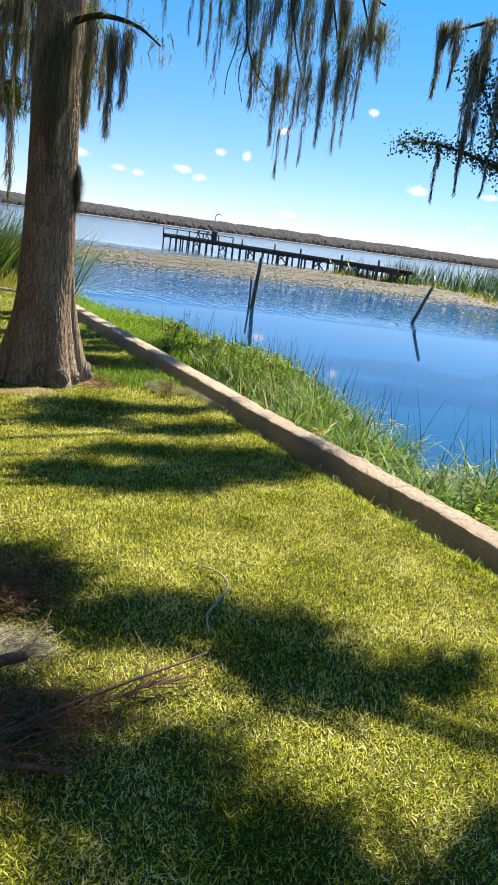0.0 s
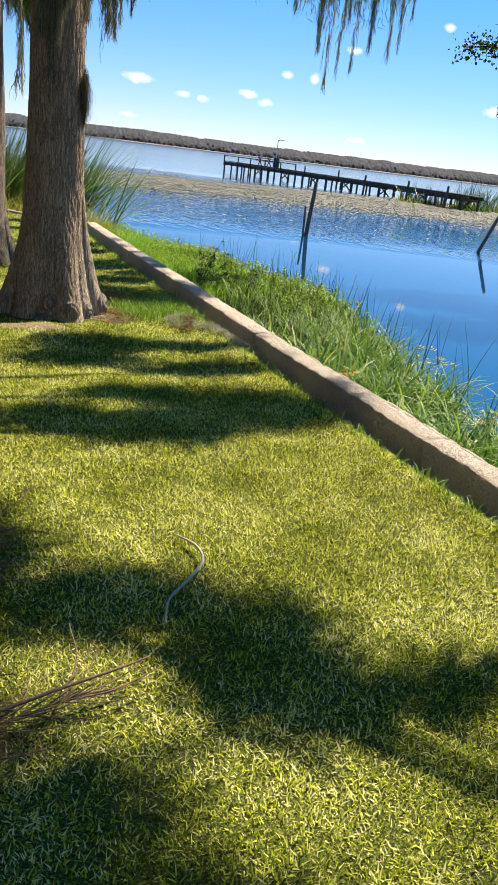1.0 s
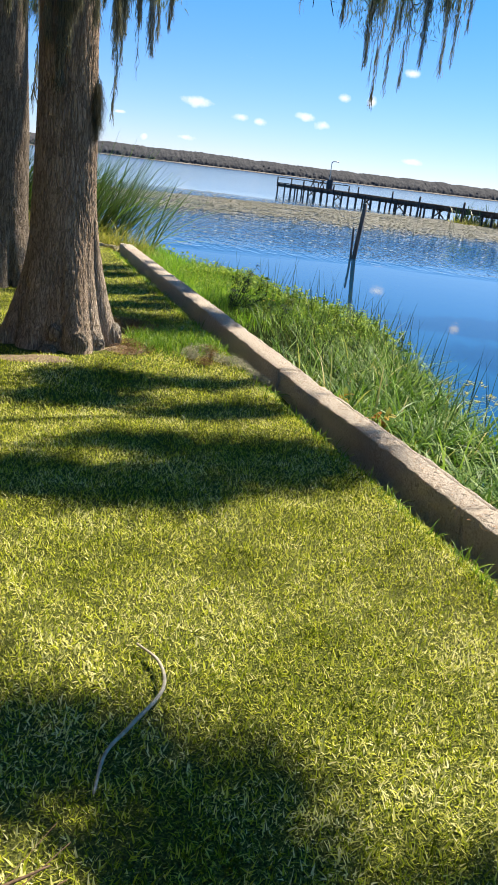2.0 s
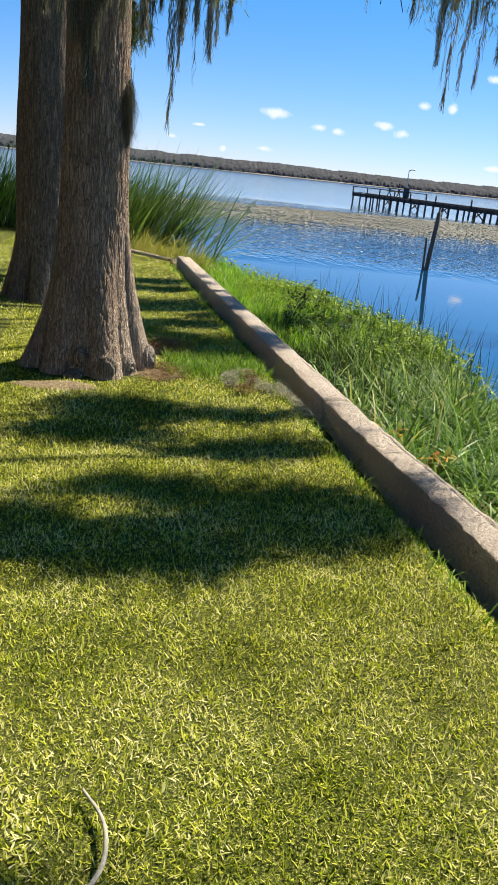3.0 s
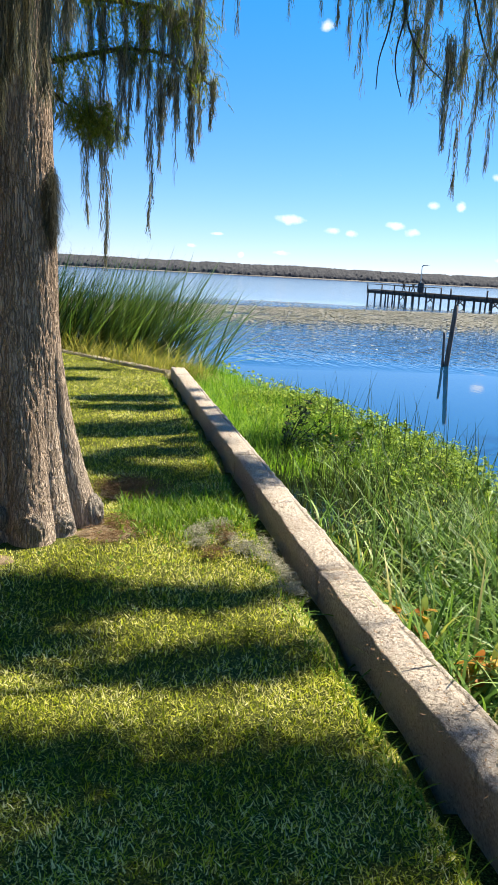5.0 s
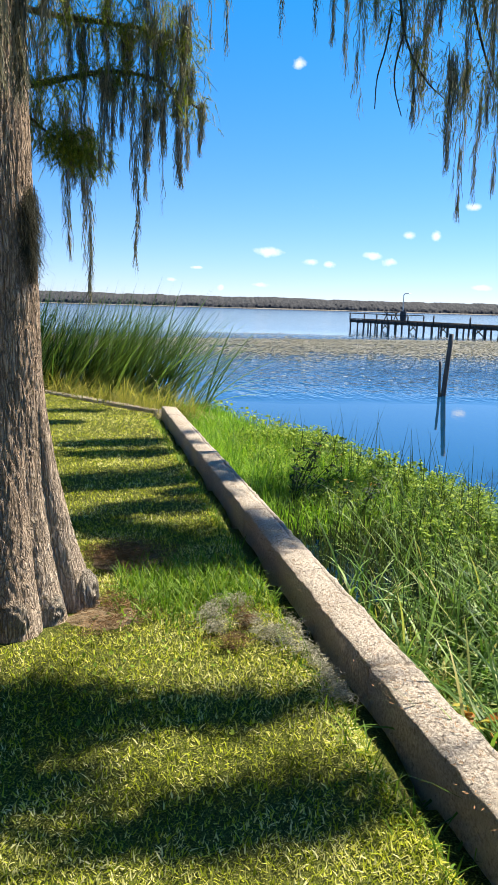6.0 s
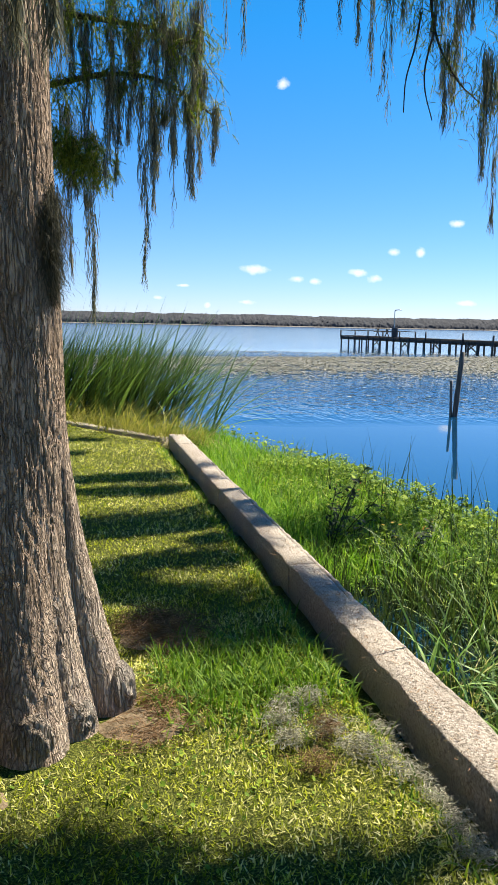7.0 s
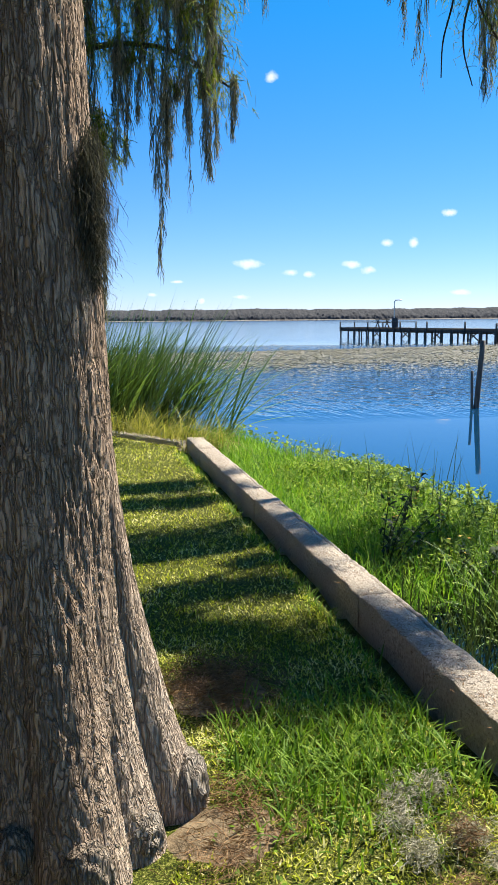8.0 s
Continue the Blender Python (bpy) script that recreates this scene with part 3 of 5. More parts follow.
# ---- the wall's cap ----
def build_cap(name, start, direction, length, wide, high, depth, piece, lift=0.0, label="", bend=None):
    """A row of cast concrete lengths with narrow joints; start is the lawn-side corner, z the lawn."""
    wall = tagged(new(name), label, "seawall", kind="structure")
    d = unit(np.array([*direction, 0.0]))
    s = np.array([d[1], -d[0], 0.0])
    at, k = 0.0, 0
    while at < length - 0.05:
        run = min(piece * (1 + 0.08 * math.sin(k * 2.3)), length - at)
        n, m = max(4, int(run / 0.06)), 13
        prof = [(0.0, -depth), (0.0, high * 0.3), (0.0, high - 0.007), (0.007, high), (wide * 0.35, high + 0.002), (wide * 0.62, high), (wide * 0.8 - 0.004, high), (wide * 0.8 - 0.002, high - 0.02), (wide * 0.8 + 0.002, high - 0.02), (wide * 0.8 + 0.004, high), (wide - 0.012, high - 0.002), (wide, high - 0.016), (wide, -depth)]
        v = []
        for i in range(n + 1):
            u = at + 0.004 + (run - 0.008) * i / n
            for j, (a, b) in enumerate(prof):
                if j in (6, 7, 8, 9):                  # a crack that wanders along the water side and fades out here and there
                    a += 0.012 * fbm(u * 1.5 + k * 7, 3.0)
                    b = high if j in (6, 9) else high - 0.02 * min(1.0, max(0.0, 0.35 + 1.6 * fbm(u * 1.1, k * 5.0)))
                off = a + (bend(start[1] + d[1] * u) if bend else 0.0)
                w = start[0] + d[0] * u + s[0] * off, start[1] + d[1] * u + s[1] * off
                rough = 0.009 * fbm(w[0] * 14, w[1] * 14, b * 20) + 0.004 * fbm(w[0] * 2.2, w[1] * 2.2, b * 3)
                chip = -0.02 * max(0.0, fbm(w[0] * 7 + 9, w[1] * 7, 1.0) - 0.35) if j in (2, 3, 10, 11) else 0.0
                v.append((w[0] + s[0] * rough * (0.7 if j in (0, 1, 2, 11) else 0.2), w[1] + s[1] * rough * 0.7,
                          b + lift + (rough + chip if 1 < j < 12 else 0.0) + 0.005 * math.sin(k * 1.7)))
        t = []
        for i in range(n):
            for j in range(m - 1):
                a = i * m + j
                t += [(a, a + 1, a + m + 1), (a, a + m + 1, a + m)]
        for base, flip in ((0, 1), (n * m, 0)):
            for j in range(1, m - 1):
                t.append((base, base + j + 1, base + j) if flip else (base, base + j, base + j + 1))
        part("cap_length", (np.array(v), np.array(t)), CONCRETE, wall)
        at += run
        k += 1
    return wall, d, s


seawall, wall_d, wall_s = build_cap("seawall", (cap_x(-3.0), -3.0), (-0.0845, 1.0), 18.15, 0.205, 0.142, 0.9, 2.45,
                                    label="weathered concrete seawall cap between the lawn and the water plants", bend=cap_bend)
back_wall, _, _ = build_cap("seawall_return", (CORNER[0] - 0.02, CORNER[1] + 0.08), BACK_DIR, 9.0, 0.16, 0.06, 0.6, 3.0,
                            label="low concrete seawall running along the back of the lawn below the cattails")
# A weathered board along the water side of the cap.
for i in range(6):
    y0, y1 = -2.5 + i * 2.9, -2.5 + i * 2.9 + 2.86
    v = []
    for y in np.linspace(y0, y1, 20):
        c = np.array([cap_x(y), y, 0.0]) + wall_s * 0.212
        for a, b in ((0, -0.28), (0, 0.112), (0.028, 0.108), (0.028, -0.28)):
            w = 0.006 * fbm(y * 1.5, i, a * 9)
            v.append(tuple(c + wall_s * (a + w) + np.array([0, 0, b + w * 1.5])))
    t = []
    for k in range(19):
        for j in range(4):
            a, b = k * 4 + j, k * 4 + (j + 1) % 4
            t += [(a, b, b + 4), (a, b + 4, a + 4)]
    t += [(0, 1, 2), (0, 2, 3), (76, 78, 77), (76, 79, 78)]
    part("edge_board", (np.array(v), np.array(t)), EDGEWOOD, seawall)


# ---- cypress trunks ----
def trunk_mesh(centre, profile, lobes, height, seed, around=400, rows=460, lean=(0.0, 0.0), knots=(), relief=0.0045):
    """A fluted trunk. profile: (z, radius); lobes: (angle in degrees, reach, half width in degrees, height at which it fades)."""
    zs = np.concatenate([np.linspace(-0.25, 2.6, int(rows * 0.8), endpoint=False), np.linspace(2.6, height, rows - int(rows * 0.8))])
    th = np.linspace(0, 2 * np.pi, around, endpoint=False)
    base = np.interp(zs, [p[0] for p in profile], [p[1] for p in profile])
    swell = np.zeros((rows, around))
    for ang, reach, half, fade in lobes:
        d = np.abs((th - radians(ang) + np.pi) % (2 * np.pi) - np.pi) / radians(half)
        shape = np.sqrt(np.clip(1 - d ** 2, 0, 1))
        up = np.clip(1 - np.clip(zs, 0, None) / fade, 0, 1) ** 1.7
        swell = np.maximum(swell, reach * up[:, None] * shape[None, :])
    rr = base[:, None] + swell
    v = np.zeros((rows, around, 3))
    for i in range(rows):
        z = zs[i]
        cx, cy = centre[0] + lean[0] * z, centre[1] + lean[1] * z
        for j in range(around):
            c, s = math.cos(th[j]), math.sin(th[j])
            px, py = c * 0.27, s * 0.27
            sway = 0.012 * noise.noise(Vector((px * 9, py * 9 + seed, z * 5)))
            long_furrow = noise.noise(Vector(((px + sway) * 36 + seed, (py + sway) * 36, z * 4.6)))
            furrow = noise.noise(Vector(((px + sway) * 62 + seed, (py - sway) * 62, z * 10.0 + 5)))
            crack = noise.noise(Vector((px * 24, py * 24 + seed, z * 27)))
            strip = noise.noise(Vector((px * 40 + seed, py * 40, z * 4.5 + 9)))
            r = rr[i, j] + relief * (0.5 * strip - 1.0 * math.exp(-(long_furrow / 0.10) ** 2) - 0.6 * math.exp(-(furrow / 0.13) ** 2) - 0.35 * math.exp(-(crack / 0.1) ** 2))
            r += 0.02 * noise.noise(Vector((px * 4, py * 4, z * 0.9 + seed)))
            v[i, j] = cx + c * r, cy + s * r, z
    flat = v.reshape(-1, 3)
    for kx, ky, kz, size, push in knots:
        c0 = np.array([kx, ky, kz])
        d = np.linalg.norm(flat - c0, axis=1) / size
        out = unit(np.array([kx - centre[0], ky - centre[1], 0.0]))
        ring = np.exp(-d ** 2) * 1.0 - 0.55 * np.exp(-((d - 0.25) / 0.22) ** 2) + 0.25 * np.exp(-((d - 0.75) / 0.2) ** 2)
        flat += out[None, :] * (push * ring * (d < 2.2))[:, None]
    idx = np.arange(rows * around).reshape(rows, around)
    a0, b0, a1, b1 = idx[:-1], np.roll(idx[:-1], -1, 1), idx[1:], np.roll(idx[1:], -1, 1)
    t = np.concatenate([np.stack([a0, b0, b1], -1).reshape(-1, 3), np.stack([a0, b1, a1], -1).reshape(-1, 3)])
    return flat, t


def spread(parent, centre, radii, count, material, name, size=(0.16, 0.3), droop=0.7, leaflets=9, label=""):
    """Feathery cypress sprays filling an uneven ellipsoid."""
    p = rng.normal(0, 0.5, (count, 3))
    p = unit(p) * rng.random((count, 1)) ** 0.45
    p = p * np.array(radii) + np.array(centre)
    return sprays(parent, p, material, name, size, droop, leaflets, label)


def sprays(parent, p, material, name, size=(0.16, 0.3), droop=0.7, leaflets=9, label="", reach=0.42, thin=0.085):
    n = len(p)
    head = rng.uniform(0, 6.28, n)
    d = unit(np.stack([np.cos(head), np.sin(head), rng.uniform(-1.3, 0.2, n) * droop - 0.15], 1))
    side = unit(np.cross(d, np.array([0, 0, 1.0])) + rng.normal(0, 0.35, (n, 3)))
    length = rng.uniform(*size, n)
    s = np.linspace(0.08, 1.0, leaflets)
    root = p[:, None, :] + d[:, None, :] * (length[:, None] * s[None, :])[:, :, None]
    root[:, :, 2] -= 0.25 * length[:, None] * s[None, :] ** 2
    tri_v, tri_t = [], []
    for sign in (-1, 1):
        ll = length[:, None] * reach * (1.15 - 0.75 * s[None, :]) * rng.uniform(0.7, 1.3, (n, leaflets))
        tip = root + (side[:, None, :] * sign * 0.5 + d[:, None, :] * 0.85) * ll[:, :, None]
        tip[:, :, 2] -= ll * rng.uniform(0.0, 0.5, (n, leaflets))
        b = root + d[:, None, :] * (length[:, None] * thin)[:, :, None]
        tri_v.append(np.stack([root, b, tip], 2).reshape(-1, 3))
    v = np.concatenate(tri_v)
    t = np.arange(len(v)).reshape(-1, 3)
    # one stalk a spray keeps its leaflets together
    k = np.stack([p, root[:, leaflets // 2], root[:, -1]], 1)
    sv, st = ribbons(k, np.tile(np.array([[0.006, 0.004, 0.002]]), (n, 1)), side)
    return part(name, join([(v, t), (sv, st)]), material, parent, label)


def moss(top, length, width, count, label="grey-green moss hanging in a long beard from a cypress branch", curl=0.009, thick=0.0062, material=None, taper=1.7, group="hanging moss", waver=1.0):
    """One beard of hanging moss: curled strands hung one below another along a few wavering locks."""
    n = int(count * 3.6)
    k = 8
    top = np.array(top, float)
    locks = max(2, min(6, int(width * 34)))
    m = 24
    u = np.linspace(0, 1, m)
    core = np.cumsum(rng.normal(0, 0.006, (locks, m, 2)), 1) * waver
    off = rng.normal(0, 1, (locks, 2)) * width * np.array([0.42, 0.36])
    off[0] *= 0.2
    down = np.concatenate([[1.0], rng.uniform(0.35, 0.95, locks - 1) ** taper])
    own = rng.integers(0, locks, n)
    own[: n // 3] = 0
    s0 = rng.random(n) ** 1.15 * 0.97
    at = np.clip((s0 * (m - 1)).astype(int), 0, m - 1)
    reach = np.minimum(rng.uniform(0.08, 0.32, n) * (0.6 + 0.5 * min(length, 1.2)), (1.04 - s0) * length * down[own] + 0.05)
    fat = width * 0.2 * np.clip(1.05 - s0, 0.12, 1) ** 0.8
    start = np.zeros((n, 3))
    start[:, :2] = core[own, at] + off[own] * (1 - 0.55 * s0)[:, None] + rng.normal(0, 1, (n, 2)) * fat[:, None]
    start[:, 2] = -s0 * length * down[own] + rng.normal(0, 0.02, n)
    s = np.linspace(0, 1, k)
    line = np.repeat(start[:, None, :], k, 1)
    line[:, :, 2] -= reach[:, None] * s[None, :]
    line += np.cumsum(rng.normal(0, 1, (n, k, 3)) * np.array([1, 1, 0.7]) * curl, 1) * s[None, :, None] ** 0.4
    head = rng.uniform(0, 6.28, n)
    side = np.stack([np.cos(head), np.sin(head), np.zeros(n)], 1)
    w = thick * rng.uniform(0.6, 1.4, (n, 1)) * np.clip(1.1 - 0.7 * s[None, :] ** 2, 0.2, 1)
    ob = part("spanish_moss", ribbons(line, w, side), material or MOSS)
    ob.location = top
    return tagged(ob, label, "moss", group)


def limb(parent, points, r0, r1, material=None, name="limb"):
    return part(name, tube(points, np.linspace(r0, r1, len(points)) * np.linspace(1, 0.9, len(points)), 9, 0.08), material or TWIGBARK, parent, smooth=True)


def twigs(parent, points, count, reach, name="twig", r=0.006):
    """Short side twigs along a limb, one mesh."""
    p = np.asarray(points, float)
    out = []
    for _ in range(count):
        i = rng.integers(0, len(p) - 1)
        a = p[i] + (p[i + 1] - p[i]) * rng.random()
        h = rng.uniform(0, 6.28)
        d = np.array([math.cos(h), math.sin(h), rng.uniform(-0.7, 0.3)])
        L = reach * rng.uniform(0.4, 1.0)
        out.append(tube([a, a + d * L * 0.5 + rng.normal(0, 0.04, 3), a + d * L + np.array([0, 0, -0.3 * L])], [r, r * 0.7, r * 0.3], 5))
    return tagged(part(name, join(out), TWIGBARK, parent), kind="stuff")


def shade_clump(parent, origin, sx, sy, rx, ry, height, dense=1.0):
    """An unseen mossy foliage mass added at the end of a limb, high over the water's edge, to cast one shadow; sx, sy:
    where its shadow falls on the lawn.
    """
    k = height / TO_SUN.z
    c = np.array([sx + TO_SUN.x * k, sy + TO_SUN.y * k, height])
    mid = (np.array(origin) + c) / 2 + np.array([0, 0, 0.7 + 0.05 * np.linalg.norm(c - np.array(origin))])
    limb(parent, [origin, mid, c + np.array([0, 0, 0.1])], 0.075, 0.02)
    count = int(3100 * rx * ry * dense) + 80
    spread(parent, c, (rx, ry, 0.14), count, NEEDLE, "foliage", (0.13, 0.25), leaflets=8)
    for _ in range(max(2, int(5 * rx))):
        moss(c + np.array([rng.uniform(-0.7, 0.7) * rx, rng.uniform(-0.7, 0.7) * ry, 0.1]), rng.uniform(0.2, 0.45), 0.16, 30, thick=0.014)


def crown(parent, centre, z0, z1, radius, clumps, lean_x=0.0):
    """The tree's upper limbs and broad, layered foliage, above what is seen, added to dim the skylight."""
    trunk_at, centre = centre, (centre[0] + lean_x, centre[1])
    for i in range(clumps):
        a = 2.4 * i + rng.uniform(-0.3, 0.3)
        z = z0 + (z1 - z0) * i / max(1, clumps - 1)
        r = radius * (1.05 - 0.6 * i / clumps)
        c = np.array([centre[0] + math.cos(a) * r, centre[1] + math.sin(a) * r, z])
        limb(parent, [(trunk_at[0], trunk_at[1], z - 0.6), (centre[0] + math.cos(a) * r * 0.5, centre[1] + math.sin(a) * r * 0.5, z + 0.1), c], 0.08, 0.02)
        spread(parent, c, (r * 0.5 + 0.35, r * 0.5 + 0.35, 0.5), 420, NEEDLE, "foliage", (0.3, 0.55))


T1, T2, T3, T4 = (1.205, 7.85), (0.50, 10.95), (11.5, 1.5), (12.8, 13.4)
tree = thing("cypress_tree", (*T1, 0), "large bald cypress with a fluted grey-brown trunk standing on the lawn", "tree", "cypresses by the lake")
tree.location = (0, 0, 0)
LOBES1 = [(5, 0.27, 24, 1.3), (-33, 0.17, 21, 1.0), (-66, 0.215, 25, 1.15), (-99, 0.13, 22, 1.0), (-132, 0.19, 25, 1.1), (-168, 0.28, 20, 0.95), (155, 0.27, 18, 1.0), (121, 0.26, 19, 0.9), (84, 0.24, 21, 1.0), (44, 0.23, 24, 0.9)]
PROFILE1 = [(-0.3, 0.27), (0, 0.27), (0.3, 0.265), (0.6, 0.262), (1.0, 0.255), (1.4, 0.245), (2.0, 0.225), (3.2, 0.215), (6.0, 0.18), (9.0, 0.12), (11.0, 0.04)]
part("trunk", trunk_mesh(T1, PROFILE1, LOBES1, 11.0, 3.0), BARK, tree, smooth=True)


def root_knot(parent, centre, size, turn, seed):
    """A curled, burled end of a root."""
    rows, around = 40, 56
    a = np.linspace(0.02, np.pi - 0.02, rows)[:, None]
    b = np.linspace(0, 2 * np.pi, around, endpoint=False)[None, :]
    n = np.stack([np.cos(a) + 0 * b, np.sin(a) * np.cos(b), np.sin(a) * np.sin(b)], -1)      # its eye looks along local x
    swirl = np.sin(11 * a + 2 * b + 1.2 * np.sin(2 * b + seed)) * np.clip(1.7 - a, 0, 1) * 0.07
    rough = np.array([[noise.fractal(Vector(tuple(q * 2.6 + seed)), 0.8, 2.1, 4) for q in row] for row in n]) * 0.06
    p = n * (1 + swirl + rough)[:, :, None] * np.array(size)
    c, s = math.cos(radians(turn)), math.sin(radians(turn))
    p = np.stack([p[..., 0] * c - p[..., 1] * s, p[..., 0] * s + p[..., 1] * c, p[..., 2]], -1) + np.array(centre)
    idx = np.arange(rows * around).reshape(rows, around)
    a0, b0, a1, b1 = idx[:-1], np.roll(idx[:-1], -1, 1), idx[1:], np.roll(idx[1:], -1, 1)
    t = np.concatenate([np.stack([a0, b1, b0], -1).reshape(-1, 3), np.stack([a0, a1, b1], -1).reshape(-1, 3)])
    return part("root_knot", (p.reshape(-1, 3), t), BARK2, parent, "curled burl at the end of a root", smooth=True)


for centre, size, turn, seed in [((1.645, 7.84, 0.10), (0.075, 0.085, 0.13), -42, 1.0), ((1.50, 7.65, 0.075), (0.07, 0.075, 0.10), -62, 4.0), ((1.36, 7.455, 0.10), (0.05, 0.075, 0.11), -78, 7.0), ((1.165, 7.50, 0.17), (0.055, 0.055, 0.075), -95, 9.0), ((1.12, 7.475, 0.03), (0.08, 0.08, 0.055), -100, 2.0)]:
    root_knot(tree, centre, size, turn, seed)
tree2 = thing("cypress_tree", (0, 0, 0), "bald cypress with a pale ridged trunk and mossy branches", "tree", "cypresses by the lake")
part("trunk", trunk_mesh(T2, [(-0.3, 0.35), (0.2, 0.34), (0.6, 0.32), (1.5, 0.30), (3.0, 0.275), (6.0, 0.22), (10.0, 0.05)],
                         [(a, 0.14, 20, 0.8) for a in range(0, 360, 45)], 10.0, 11.0, 160, 200), BARK2, tree2, smooth=True)
# out of view: a tree added only to hold the near shade clumps
shade_tree = thing("cypress_tree", (0, 0, 0), "unseen bald cypress added to carry the mossy limbs that shade the near lawn", "tree", "cypresses by the lake")
part("trunk", trunk_mesh(T3, [(-1.5, 0.42), (0.2, 0.36), (1.0, 0.3), (3.0, 0.26), (6.0, 0.2), (10.0, 0.05)], [(a, 0.16, 20, 0.9) for a in range(0, 360, 45)], 10.0, 17.0, 90, 110), BARK2, shade_tree, smooth=True)
tree4 = thing("cypress_tree", (0, 0, 0), "mossy tree standing in the shallows with dark broad leaves", "tree", "cypresses by the lake")
part("trunk", trunk_mesh(T4, [(-2.0, 0.4), (0.2, 0.32), (1.0, 0.27), (3.0, 0.22), (6.0, 0.16), (8.5, 0.05)], [(a, 0.14, 20, 0.9) for a in range(0, 360, 60)], 8.5, 23.0, 80, 90), BARK2, tree4, smooth=True)
# unseen crowns that cut skylight; the first two shifted west, off the lawn's sun
for ob, c, z0, z1, r, k, lx in ((tree, T1, 7.5, 11, 2.6, 13, -1.9), (tree2, T2, 6.8, 10, 2.4, 11, -1.6), (shade_tree, T3, 7.0, 10, 1.5, 8, 0.0), (tree4, T4, 6.6, 8.6, 1.4, 5, 0.0)):
    crown(ob, c, z0, z1, r, k, lx)

# Unseen limbs and foliage, added and placed by the shadows they cast on the lawn.
for sx, sy, rx, ry, h in [(1.4, 6.76, 0.55, 0.25, 5.2), (2.2, 6.72, 0.6, 0.09, 5.2), (1.3, 6.3, 0.55, 0.22, 5.4), (2.2, 6.08, 0.62, 0.14, 5.4), (2.28, 5.15, 0.78, 0.46, 5.5), (1.6, 4.75, 0.5, 0.28, 5.5), (1.6, 5.45, 0.45, 0.14, 5.3), (1.05, 4.9, 0.35, 0.3, 5.5),
                          (2.2, 8.72, 0.7, 0.56, 6.3), (1.75, 9.25, 0.45, 0.16, 6.4)]:
    shade_clump(tree, (T1[0] + 0.1, T1[1], h + 0.6), sx, sy, rx, ry, h)
for sx, sy, rx, ry, h in [(1.7, 10.8, 0.65, 0.32, 7.4), (1.95, 9.85, 0.6, 0.2, 7.0), (2.35, 10.3, 0.35, 0.14, 7.2), (1.4, 9.45, 0.4, 0.16, 6.8), (1.6, 12.75, 0.85, 0.24, 8.4), (1.7, 12.1, 0.75, 0.22, 8.2), (0.8, 15.45, 0.45, 0.12, 9.3), (0.8, 14.3, 0.32, 0.1, 9.0)]:
    shade_clump(tree2, (T2[0] + 0.1, T2[1], h + 0.5), sx, sy, rx, ry, h)
for sx, sy, rx, ry, h in [(0.55, 3.36, 0.32, 0.42, 5.2), (1.05, 2.91, 0.5, 0.22, 5.3), (1.58, 2.50, 0.33, 0.42, 5.2), (2.05, 2.25, 0.35, 0.08, 5.3), (0.72, 1.92, 0.48, 0.25, 5.4), (0.95, 1.5, 0.55, 0.25, 5.3), (0.3, 2.25, 0.3, 0.35, 5.3), (1.8, 1.2, 0.5, 0.27, 5.4)]:
    shade_clump(shade_tree, (T3[0] - 0.1, T3[1], h + 0.8), sx, sy, rx, ry, h)

# The low branch of the second cypress, with its foliage and beards.
LOW = [(0.6, 11.1, 3.35), (0.5, 12.7, 3.72), (0.84, 13.3, 3.94), (1.5, 13.4, 4.12), (2.05, 13.45, 4.08), (2.55, 13.5, 3.8)]
UPPER = [(0.62, 11.3, 4.2), (0.8, 12.8, 4.5), (1.6, 13.4, 4.62), (2.1, 13.5, 4.6), (2.45, 13.5, 4.42)]
SIDE = [(0.5, 12.6, 3.66), (0.8, 13.2, 3.45), (1.1, 13.4, 3.3), (1.35, 13.5, 3.25)]
HIGH = [(0.62, 11.3, 5.0), (0.8, 12.8, 5.4), (1.5, 13.4, 5.5), (2.3, 13.6, 5.3)]
for pts, r0, r1 in ((LOW, 0.05, 0.012), (UPPER, 0.045, 0.01), (SIDE, 0.02, 0.006), (HIGH, 0.05, 0.012)):
    limb(tree2, pts, r0, r1)
    twigs(tree2, pts[1:], 26, 0.45)
    q = []
    for _ in range(1400):
        i = rng.integers(1, len(pts) - 1)
        a = np.array(pts[i]) + (np.array(pts[i + 1]) - np.array(pts[i])) * rng.random()
        q.append(a + np.clip(rng.normal(0, 1, 3), -1.5, 1.5) * np.array([0.14, 0.28, 0.14]))
    sprays(tree2, np.array(q), NEEDLE, "foliage", (0.08, 0.17), 1.3, 13, reach=0.32, thin=0.06)
